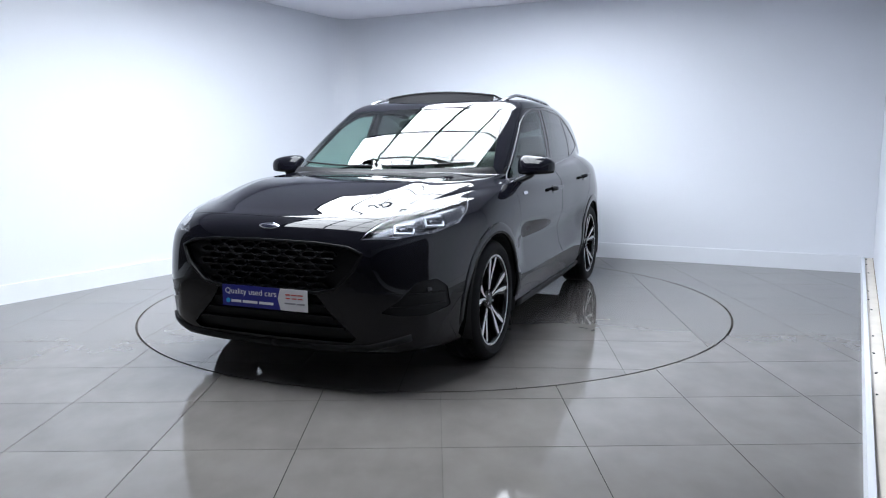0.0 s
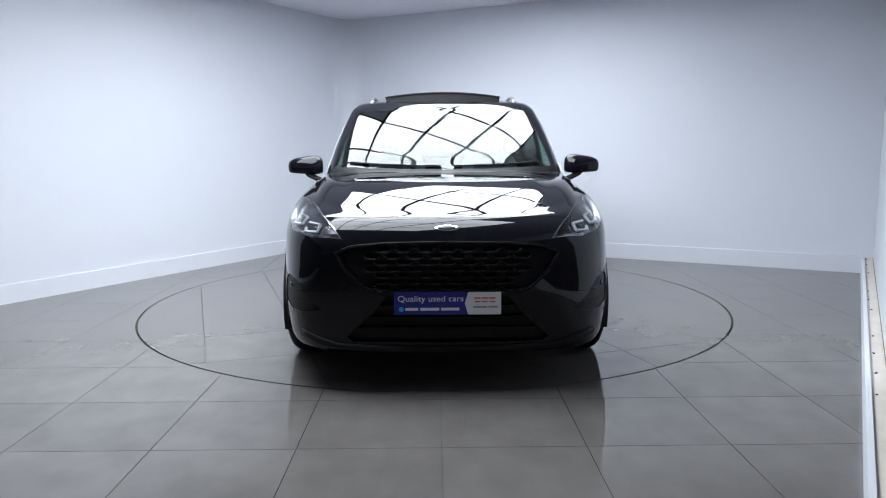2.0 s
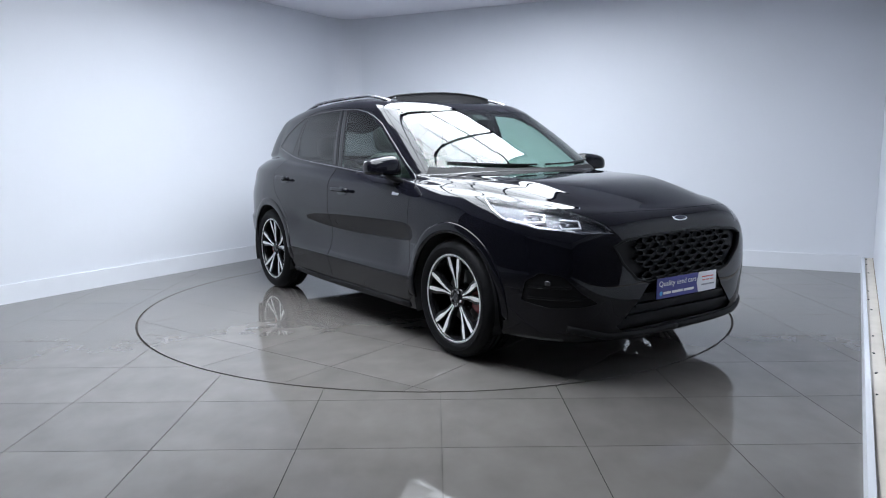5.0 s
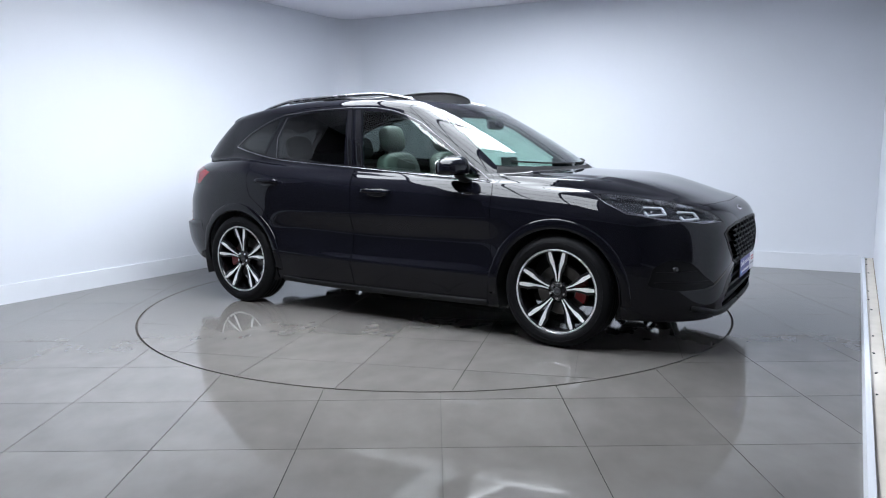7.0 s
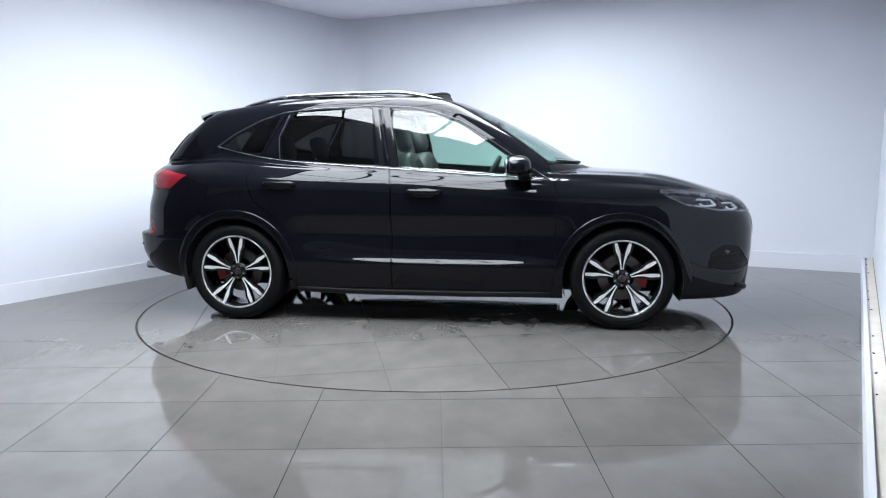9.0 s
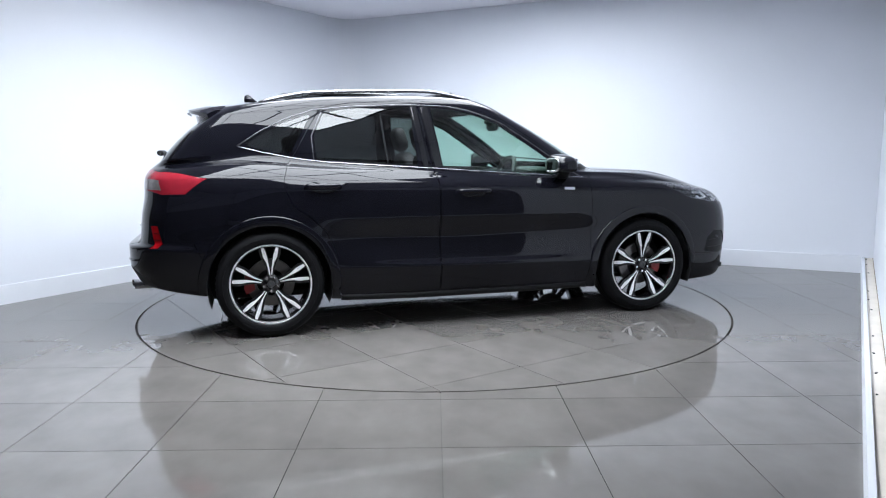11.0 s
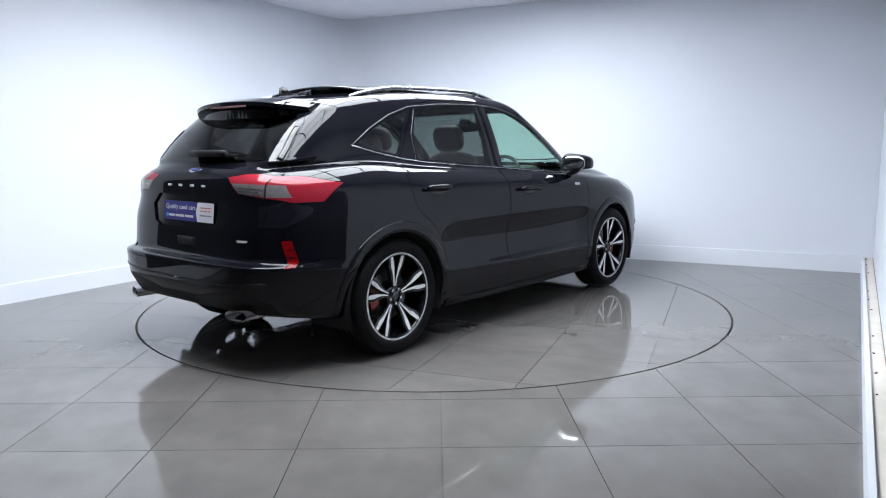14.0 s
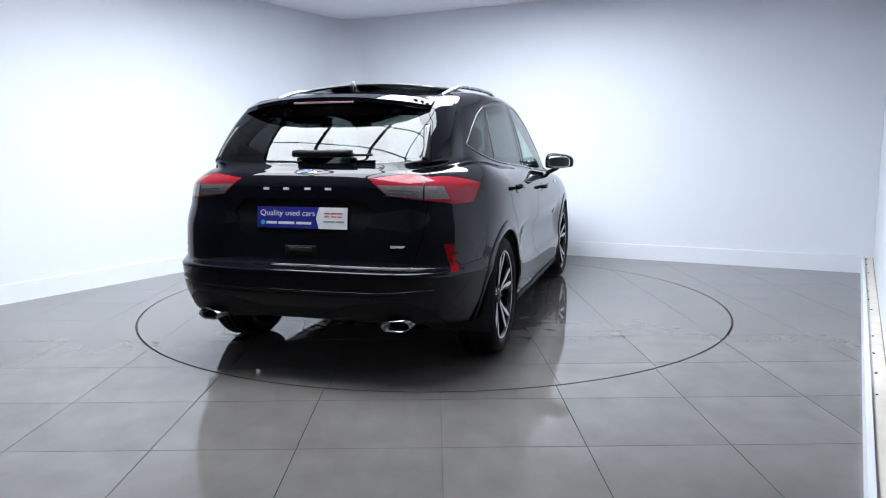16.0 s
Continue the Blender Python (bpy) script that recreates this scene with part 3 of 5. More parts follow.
# what lies in no outline: sort by place
_cen = XYZ[TRI].mean(1)
_rest = TAG == ""
_vv = UV[TRI].mean(1)[:, 1] / VS
TAG[_rest & (_vv > 17.0)] = "roof"
TAG[_rest & (_vv <= 17.0) & (_cen[:, 0] < -0.9)] = "rear_quarter"
TAG[_rest & (_vv <= 17.0) & (_cen[:, 0] >= -0.9)] = "side_frame"
TAG[_rest & (_cen[:, 2] < 0.262) & (np.abs(_cen[:, 0]) < 0.96)] = "sill"
TAG[_rest & (_vv <= 9.0) & (_cen[:, 0] > 2.05)] = "front_bumper"


def pieces(tag):
    """Joined pieces of a region, as masks over all triangles, the largest first."""
    k = np.nonzero(TAG == tag)[0]
    root = {}

    def find(a):
        while root.setdefault(a, a) != a:
            root[a] = root[root[a]]
            a = root[a]
        return a
    for t in TRI[k].tolist():
        r0 = find(t[0])
        root[find(t[1])] = r0
        root[find(t[2])] = find(r0)
    ids = np.array([find(t[0]) for t in TRI[k].tolist()])
    P = XYZ[TRI[k]]
    ar = np.linalg.norm(np.cross(P[:, 1] - P[:, 0], P[:, 2] - P[:, 0]), axis=1) / 2
    res = []
    for i in np.unique(ids):
        m = np.zeros(len(TRI), bool)
        m[k[ids == i]] = True
        res.append((ar[ids == i].sum(), m))
    return [m for a, m in sorted(res, key=lambda q: -q[0]) if a > 0.0004]


def sheet(name, tag, material, parent, side, rim=0.014, label="", push=0.0, select=None):
    """One panel of the skin. side: 1 left, -1 right, 0 both halves in one mesh."""
    k = TAG == tag
    if select is not None:
        k &= select
    tri = TRI[k]
    if not len(tri):
        return None
    used, tri = np.unique(tri, return_inverse=True)
    tri = tri.reshape(-1, 3)
    P, N = XYZ[used] - NOR[used] * push, NOR[used]
    a, b, c = P[tri[:, 0]], P[tri[:, 1]], P[tri[:, 2]]
    fn = np.cross(b - a, c - a)
    flip = (fn * N[tri].mean(1)).sum(1) < 0
    tri[flip] = tri[flip][:, ::-1]
    tri = tri[np.linalg.norm(fn, axis=1) > 1e-9]
    edges = {}
    for t in tri:
        for i in range(3):
            e = (t[i], t[(i + 1) % 3])
            edges[e] = edges.get(e, 0) + 1
    rimq = []
    if rim:
        for (i, j) in edges:
            if (j, i) not in edges and not (P[i, 1] < 0.003 and P[j, 1] < 0.003):
                rimq.append((i, j))
    verts, norms, faces = [], [], []
    for s in ((1, -1) if side == 0 else (side,)):
        m = np.array([1, s, 1])
        o = sum(len(v) for v in verts)
        ids = o + np.arange(len(P))
        if side == 0 and s < 0:
            mid = P[:, 1] < 1e-4
            ids[mid] = np.nonzero(mid)[0]
        verts.append(P * m)
        norms.append(N * m)
        faces += [tuple(q) for q in (ids[tri] if s > 0 else ids[tri][:, ::-1]).tolist()]
        if rimq:
            r = np.array(rimq)
            o2 = o + len(P)
            top, n = P[r], N[r]
            low = top - n * rim
            tdir = top[:, 1] - top[:, 0]
            side_n = np.cross(tdir, n.mean(1))
            side_n /= np.maximum(np.linalg.norm(side_n, axis=1), 1e-9)[:, None]
            q = np.concatenate([top, low[:, ::-1]], 1).reshape(-1, 3)
            verts.append(q * m)
            norms.append(np.repeat(side_n, 4, 0) * m)
            for i in range(len(r)):
                f = (o2 + 4 * i + 1, o2 + 4 * i, o2 + 4 * i + 3, o2 + 4 * i + 2)
                faces.append(f if s > 0 else f[::-1])
    verts, norms = np.concatenate(verts), np.concatenate(norms)
    live, flat = np.unique([i for f in faces for i in f], return_inverse=True)
    verts, norms, at = verts[live], norms[live], 0
    for i, f in enumerate(faces):
        faces[i] = tuple(flat[at:at + len(f)].tolist())
        at += len(f)
    me = bpy.data.meshes.new(name)
    me.from_pydata(verts.tolist(), [], faces)
    me.materials.append(material)
    me.polygons.foreach_set("use_smooth", [True] * len(me.polygons))
    me.normals_split_custom_set_from_vertices(norms.tolist())
    ob = new(name, me)
    ob.parent = parent
    if label:
        ob["label"] = label
    return ob


car = tagged(new("car"), "gloss black five-door SUV with open sunroof on a turntable", "car")
BODY = {}
for nm, tg, mt in (("bonnet", "bonnet", M_PAINT), ("front_bumper", "front_bumper", M_PAINT), ("rear_bumper", "rear_bumper", M_PAINT), ("tailgate", "tailgate", M_PAINT),
                   ("roof", "roof", M_PAINT), ("windscreen", "windscreen", M_GLASS), ("cowl", "cowl", M_PLASTIC), ("roof_glass_rear", "roof_glass", M_SUNROOF), ("roof_front_trim", "roof_glass_front", M_GLOSSBLACK)):
    for i, k in enumerate(pieces(tg)):
        sides = (0,) if XYZ[TRI[k]][..., 1].min() < 0.004 else (1, -1)
        for sd in sides:
            ob = sheet(nm if not i else nm + "_panel", tg, mt, car if not i else BODY[nm], sd, select=k, rim=0 if mt in (M_GLASS, M_SUNROOF) else 0.014)
        if not i:
            BODY[nm] = ob
BODY["rear_window"] = sheet("rear_window", "rear_window", M_PRIVACY, BODY["tailgate"], 0, 0, "dark privacy glass")
for s in (1, -1):
    for nm in ("front_door", "rear_door", "front_fender", "rear_quarter", "sill"):
        BODY[nm, s] = sheet(nm, nm, M_PAINT, car, s, select=pieces(nm)[0])
        for k in pieces(nm)[1:]:
            sheet(nm + "_panel", nm, M_PAINT, BODY[nm, s], s, select=k)
    for k in pieces("side_frame"):
        sheet("side_frame", "side_frame", M_PAINT, car, s, select=k)
    sheet("window", "window_front", M_GLASS, BODY["front_door", s], s, 0, "green-tinted side window")
    sheet("window", "window_rear", M_PRIVACY, BODY["rear_door", s], s, 0, "dark privacy glass")
    sheet("quarter_window", "window_quarter", M_PRIVACY, BODY["rear_quarter", s], s, 0, "dark privacy glass")


# ---- parts of the car ----
def spot(p, view):
    """Place and outward normal on the left half of the skin."""
    (u, v), = chart([p], view)
    a = np.array([u]), np.array([v])
    return Vector(skin(*a)[0]), Vector(skin_n(*a)[0])


def spots(pts, view):
    uv = np.array(chart(pts, view))
    return [Vector(a) for a in skin(uv[:, 0], uv[:, 1])], [Vector(a) for a in skin_n(uv[:, 0], uv[:, 1])]


def flip_y(bm):
    for v in bm.verts:
        v.co.y = -v.co.y
    bmesh.ops.reverse_faces(bm, faces=bm.faces[:])
    return bm


def sweep(P, section, side_ref, bm=None, closed=False):
    """Sweeps a closed section, given along (side, up), along a path; side_ref: one up-vector or one for each point."""
    bm = bm or bmesh.new()
    k = len(P)
    rows = []
    for i, p in enumerate(P):
        a, b = (P[(i - 1) % k], P[(i + 1) % k]) if closed else (P[max(0, i - 1)], P[min(k - 1, i + 1)])
        t = (b - a).normalized()
        up = side_ref[i] if isinstance(side_ref, list) else side_ref
        sd = t.cross(up).normalized()
        up = sd.cross(t).normalized()
        rows.append([bm.verts.new(p + sd * x + up * y) for x, y in section])
    n = len(section)
    for i in range(k if closed else k - 1):
        a, b = rows[i], rows[(i + 1) % k]
        for j in range(n):
            bm.faces.new((a[j], a[(j + 1) % n], b[(j + 1) % n], b[j]))
    if not closed:
        bm.faces.new(rows[0][::-1])
        bm.faces.new(rows[-1])
    return recalc(bm)


def round_section(r, n=10, sx=1.0, sy=1.0):
    return [(r * sx * math.cos(2 * math.pi * i / n), r * sy * math.sin(2 * math.pi * i / n)) for i in range(n)]


def flat_section(w, h, low=-0.004):
    return [(-w / 2, low), (-w / 2, h * 0.5), (-w * 0.36, h), (w * 0.36, h), (w / 2, h * 0.5), (w / 2, low)]


def on_skin(pts, view, w, h, closed=False, step=0.03, low=-0.004):
    P, N = spots(dense(pts, step, closed), view)
    return sweep(P, flat_section(w, h, low), N, None, closed)


def lathe(profile, n=64, bm=None):
    """Turns a closed profile of (radius, y) about the y axis."""
    bm = bm or bmesh.new()
    rows = []
    for i in range(n):
        a = 2 * math.pi * i / n
        rows.append([bm.verts.new((r * math.cos(a), y, r * math.sin(a))) for r, y in profile])
    k = len(profile)
    for i in range(n):
        a, b = rows[i], rows[(i + 1) % n]
        for j in range(k):
            bm.faces.new((a[j], a[(j + 1) % k], b[(j + 1) % k], b[j]))
    return recalc(bm)


def blob(sx, sy, sz, m, e=0.6, bm=None, nu=20, nv=12):
    """A rounded pillow: a superellipsoid."""
    bm = bm or bmesh.new()
    f = lambda c: math.copysign(abs(c) ** e, c)
    rows = []
    for i in range(1, nv):
        b = -math.pi / 2 + math.pi * i / nv
        rows.append([bm.verts.new(m @ Vector((sx * f(math.cos(b)) * f(math.cos(2 * math.pi * j / nu)), sy * f(math.cos(b)) * f(math.sin(2 * math.pi * j / nu)), sz * f(math.sin(b))))) for j in range(nu)])
    lo, hi = bm.verts.new(m @ Vector((0, 0, -sz))), bm.verts.new(m @ Vector((0, 0, sz)))
    for a, b in zip(rows, rows[1:]):
        for j in range(nu):
            bm.faces.new((a[j], a[(j + 1) % nu], b[(j + 1) % nu], b[j]))
    for j in range(nu):
        bm.faces.new((rows[0][(j + 1) % nu], rows[0][j], lo))
        bm.faces.new((rows[-1][j], rows[-1][(j + 1) % nu], hi))
    return recalc(bm)


def pair(name, build, material, parents, label="", smooth=False):
    """A part on both flanks; build() makes the left one."""
    obs = []
    for s in (1, -1):
        bm = build()
        if s < 0:
            flip_y(bm)
        obs.append(part(name, bm, material, parents[s] if isinstance(parents, dict) else parents, label, smooth))
    return obs


FD = {s: BODY["front_door", s] for s in (1, -1)}
RD = {s: BODY["rear_door", s] for s in (1, -1)}
FF = {s: BODY["front_fender", s] for s in (1, -1)}
RQ = {s: BODY["rear_quarter", s] for s in (1, -1)}


def inner_shell():
    """Dark structure behind the panels, seen in the shut lines and lamp apertures."""
    us = np.linspace(0, U_MAX, 120)
    vs = np.linspace(0, 10.9 * VS, 70)
    a, b = np.meshgrid(us, vs, indexing="ij")
    P = skin(a.ravel(), b.ravel()) - skin_n(a.ravel(), b.ravel()) * 0.042
    P[:, 1] = np.maximum(P[:, 1], 0)
    bm = bmesh.new()
    nv = len(vs)
    for s in (1, -1):
        V = [bm.verts.new((x, y * s, z)) for x, y, z in P]
        for i in range(len(us) - 1):
            for j in range(nv - 1):
                q = [i * nv + j, (i + 1) * nv + j, (i + 1) * nv + j + 1, i * nv + j + 1]
                c = P[q].mean(0)
                if c[1] > 0.45 and min(math.hypot(c[0] - AX, c[2] - HUB_Z), math.hypot(c[0] + AX, c[2] - HUB_Z)) < ARCH_R + 0.02:
                    continue
                bm.faces.new([V[k] for k in q])
    part("inner_structure", bm, M_SHELL, car, "matt black structure behind the panels")


inner_shell()


def wheel_well(sx):
    def build():
        bm = bmesh.new()
        rows = []
        for y in (0.56, 0.915):
            rows.append([bm.verts.new((sx * AX + (ARCH_R + 0.004) * math.cos(a), y, HUB_Z + (ARCH_R + 0.004) * math.sin(a))) for a in np.linspace(-0.35, math.pi + 0.35, 28)])
        for i in range(27):
            bm.faces.new((rows[0][i], rows[0][i + 1], rows[1][i + 1], rows[1][i]))
        bm.faces.new(rows[0])
        return bm
    return build


def arch_trim(sx):
    return lambda: on_skin(circle(sx * AX, HUB_Z, ARCH_R + 0.030, 186, -6, 44), "side", 0.062, 0.006, False, 0.5, -0.012)


for sx, own in ((1, FF), (-1, RQ)):
    pair("wheel_arch_liner", wheel_well(sx), M_SHELL, car)
    pair("wheel_arch_trim", arch_trim(sx), M_PAINT, own, "gloss black wheel arch lip", True)
bm = box(3.6, 1.20, 0.05, Matrix.Translation((0.2, 0, 0.235)), 0.01)
part("underbody", bm, M_SHELL, car, "dark underbody pan")
part("exhaust_silencer", box(0.35, 0.9, 0.12, Matrix.Translation((-1.85, 0, 0.40)), 0.04), M_SHELL, car)


# wheels
def wheel(name, m, caliper_dir):
    """Local: the axle along y, the outer face at +y."""
    w = part(name, lathe([(0.262, 0.0), (0.258, 0.006), (0.247, 0.002), (0.243, -0.02), (0.243, -0.19), (0.256, -0.20), (0.262, -0.19), (0.25, -0.17), (0.25, -0.03)], 72), M_BLACKALLOY, car, "gloss black alloy wheel with machined silver twin spokes", True)
    w.matrix_world = m
    lip = lathe([(0.2645, -0.002), (0.2635, 0.0055), (0.2535, 0.0055), (0.2525, -0.002)], 72)
    part("rim_lip", lip, M_ALLOY, w, "machined silver rim edge", True)
    # tyre with shoulders and four grooves
    prof = [(0.262, 0.004), (0.275, 0.014), (0.300, 0.019), (0.325, 0.012), (0.341, -0.006), (0.3485, -0.028)]
    for g in (-0.055, -0.095, -0.135):
        prof += [(0.3505, g + 0.006), (0.343, g + 0.004), (0.343, g - 0.004), (0.3505, g - 0.006)]
    prof += [(0.3485, -0.175), (0.341, -0.197), (0.325, -0.215), (0.300, -0.222), (0.275, -0.217), (0.262, -0.205), (0.255, -0.1)]
    part("tyre", lathe(prof, 72), M_RUBBER, w, "black rubber tyre", True)
    part("sidewall_ring", lathe([(0.306, 0.0186), (0.307, 0.0205), (0.303, 0.0208), (0.302, 0.0188)], 72), M_RUBBER, w, "", True)
    # tread blocks on the shoulder
    bm = bmesh.new()
    for i in range(56):
        a = 2 * math.pi * i / 56
        for y in (-0.040, -0.170):
            box(0.007, 0.034, 0.022, Matrix.Rotation(-a, 4, "Y") @ Matrix.Translation((0.3468, y, 0)), 0, bm)
    tagged(part("tread", bm, M_RUBBER, w), kind="stuff")
    # spokes
    arm = [(0.046, 0.001), (0.046, 0.018), (0.10, 0.026), (0.150, 0.045), (0.185, 0.064), (0.252, 0.074), (0.252, 0.034), (0.222, 0.024), (0.178, 0.012), (0.11, 0.003)]
    face = [(0.060, 0.003), (0.060, 0.0095), (0.105, 0.0155), (0.148, 0.028), (0.184, 0.046), (0.238, 0.056), (0.246, 0.040), (0.224, 0.031), (0.178, 0.0180), (0.11, 0.0068)]

    def plate(poly, depth, lift, rot, s):
        bm = bmesh.new()
        dish = lambda r: -0.030 + 0.030 * min(1, r / 0.25) ** 1.5
        R = Matrix.Rotation(rot, 4, "Y")
        top = [bm.verts.new(R @ Vector((s * l, dish(r) + lift, r))) for r, l in poly]
        low = [bm.verts.new(R @ Vector((s * l, dish(r) + lift - depth, r))) for r, l in poly]
        k = len(poly)
        bm.faces.new(top)
        bm.faces.new(low[::-1])
        for i in range(k):
            bm.faces.new((top[i], low[i], low[(i + 1) % k], top[(i + 1) % k]))
        return recalc(bm)
    for i in range(5):
        for s in (1, -1):
            rot = i * math.radians(72)
            part("spoke", plate(arm, 0.035, 0.0, rot, s), M_BLACKALLOY, w, "gloss black spoke")
            part("spoke_face", plate(face, 0.003, 0.0025, rot, s), M_ALLOY, w, "machined silver spoke face")
    hub = lathe([(0.0005, -0.020), (0.026, -0.021), (0.031, -0.026), (0.058, -0.028), (0.064, -0.04), (0.064, -0.075), (0.0005, -0.075)], 40)
    part("hub", hub, M_BLACKALLOY, w, "black hub with centre cap", True)
    cap = lathe([(0.0005, -0.0165), (0.020, -0.0168), (0.024, -0.0195), (0.0005, -0.0195)], 32)
    part("centre_cap", cap, mat("centre_cap_grey", (0.05, 0.05, 0.055), 0.3, 0.3), w, "dark grey centre cap", True)
    for i in range(5):
        a = math.radians(36 + 72 * i)
        bm = bmesh.new()
        bmesh.ops.create_cone(bm, cap_ends=True, segments=6, radius1=0.0095, radius2=0.0085, depth=0.012, matrix=Matrix.Translation((0.046 * math.sin(a), -0.022, 0.046 * math.cos(a))) @ Matrix.Rotation(-math.pi / 2, 4, "X"))
        part("wheel_nut", bm, M_CHROME, w, "chrome wheel nut")
    disc = lathe([(0.09, -0.085), (0.155, -0.085), (0.157, -0.089), (0.157, -0.105), (0.155, -0.11), (0.09, -0.11)], 48)
    part("brake_disc", disc, M_DISC, w, "grey steel brake disc")
    cal = bmesh.new()
    pts = [(r * math.cos(a), r * math.sin(a)) for r, aa in ((0.172, (-0.42, 0.42)), (0.105, (0.36, -0.36))) for a in np.linspace(aa[0], aa[1], 7)]
    top = [cal.verts.new((x * caliper_dir, -0.06, z)) for x, z in pts]
    low = [cal.verts.new((x * caliper_dir, -0.12, z)) for x, z in pts]
    cal.faces.new(top)
    cal.faces.new(low[::-1])
    for i in range(len(pts)):
        cal.faces.new((top[i], low[i], low[(i + 1) % len(pts)], top[(i + 1) % len(pts)]))
    part("brake_caliper", recalc(cal), M_CALIPER, w, "red brake caliper")
    return w


Y_OUT = 0.903
for sx in (1, -1):
    for s in (1, -1):
        rz = 0 if s > 0 else math.pi
        wheel("wheel", Matrix.Translation((sx * AX, s * Y_OUT, 0.350)) @ Matrix.Rotation(rz, 4, "Z"), sx * s)


# lamps
for s in (1, -1):
    hl = sheet("headlight", "headlight", M_LENS, car, s, 0, "clear headlamp with silver inserts over a dark housing")
    sheet("lamp_reflector", "headlight", M_BOWL, hl, s, 0, "grey silvered reflector", 0.034)
    for (x, y, z), k in (((2.08, 0.69, 0.840), 1.15), ((1.905, 0.775, 0.862), 1.25)):
        p, n = spot((x, y, z), "space")
        up = (Vector((0, 0, 1)) - n * n.z).normalized()
        side = up.cross(n).normalized()
        c = p - n * 0.020
        path = [c + side * a * k + up * b * k for a, b in ((0.050, 0.026), (-0.036, 0.020), (-0.048, -0.020), (0.034, -0.026), (0.046, -0.004))]
        path = [Vector(q) for q in dense([tuple(q) for q in path], 0.02, False)]
        bm = sweep(path, [(-0.0046, -0.008), (-0.0046, 0.004), (0.0046, 0.004), (0.0046, -0.008)], n)
        part("lamp_insert", bm if s > 0 else flip_y(bm), M_LED, hl, "pale hooked running light")
        bm = blob(0.026, 0.021, 0.012, Matrix.Translation(c - n * 0.012) @ n.to_track_quat("Z", "Y").to_matrix().to_4x4(), 0.8)
        part("projector_lens", bm if s > 0 else flip_y(bm), M_BOWL, hl, "dark glass projector lens", True)
    P, N = spots([(2.19, 0.575, 0.793), (2.12, 0.69, 0.797), (1.96, 0.80, 0.818), (1.77, 0.85, 0.855)], "space")
    P, N = [Vector(q) for q in dense([tuple(p - n * 0.016) for p, n in zip(P, N)], 0.03, False)], N[1]
    bm = sweep(P, [(-0.004, -0.005), (-0.004, 0.005), (0.004, 0.005), (0.004, -0.005)], N)
    part("lamp_strip", bm if s > 0 else flip_y(bm), M_SATIN, hl, "silver strip along the lamp's foot")
    P, N = spots(dense(HEAD, 0.04), "space")
    bm = sweep(P, [(-0.006, -0.03), (-0.006, -0.004), (0.004, -0.004), (0.004, -0.03)], N, None, True)
    part("bezel", bm if s > 0 else flip_y(bm), M_SATIN, hl, "dark satin rim round the lamp")
    tl = sheet("tail_light", "tail_light", M_RED, car, s, 0.012, "red and clear wrap-round tail lamp")
    sheet("clear_lens", "tail_clear", M_CLEAR, tl, s, 0.0, "clear reversing lens", 0.0)
    P, N = spots(dense([(0.650, 1.068), (0.652, 0.960)], 0.02, False), "rear")
    bm = sweep(P, flat_section(0.008, 0.002), N)
    part("lamp_joint", bm if s > 0 else flip_y(bm), M_GLOSSBLACK, tl)
    for z in (0.985, 1.000, 1.015):
        P, N = spots(dense([(0.46 + (1.0 - z) * -0.9, z), (0.64, z - 0.004)], 0.03, False), "rear")
        bm = sweep(P, flat_section(0.003, 0.0018), N)
        part("lens_rib", bm if s > 0 else flip_y(bm), M_SATIN, tl)
    sheet("rear_reflector", "rear_reflector", M_REFLEX, BODY["rear_bumper"], s, 0.01, "red rear reflector")
    for z in (0.655, 0.695):
        p, n = spot((0.790, z), "rear")
        bm = box(0.004, 0.05, 0.004, Matrix.Translation(p) @ n.to_track_quat("X", "Z").to_matrix().to_4x4())
        part("reflector_rib", bm if s > 0 else flip_y(bm), M_GLOSSBLACK, BODY["rear_bumper"])
    fr = sheet("fog_recess", "fog_recess", M_MESH, BODY["front_bumper"], s, 0.0, "dark air intake recess", 0.006)
    p, n = spot((0.808, 0.530), "front")
    bm = blob(0.017, 0.014, 0.008, Matrix.Translation(p - n * 0.005) @ n.to_track_quat("Z", "Y").to_matrix().to_4x4(), 0.8)
    part("fog_lamp", bm if s > 0 else flip_y(bm), M_FOGGLASS, fr, "small round fog lamp", True)
    for z0, z1 in ((0.515, 0.505), (0.455, 0.448)):
        P, N = spots(dense([(0.74 if z0 > 0.5 else 0.67, z0), (0.848, z1)], 0.03, False), "front")
        bm = sweep(P, flat_section(0.012, -0.002, -0.02), N)
        part("intake_fin", bm if s > 0 else flip_y(bm), M_MESH, fr)
    P, N = spots(dense(FOG, 0.03), "front")
    bm = sweep(P, flat_section(0.004, 0.0005, -0.010), N, None, True)
    part("intake_surround", bm if s > 0 else flip_y(bm), M_GLOSSBLACK, fr)

# grille
gr = sheet("grille", "grille", M_PLASTIC, BODY["front_bumper"], 0, 0.0, "black honeycomb grille", 0.03)


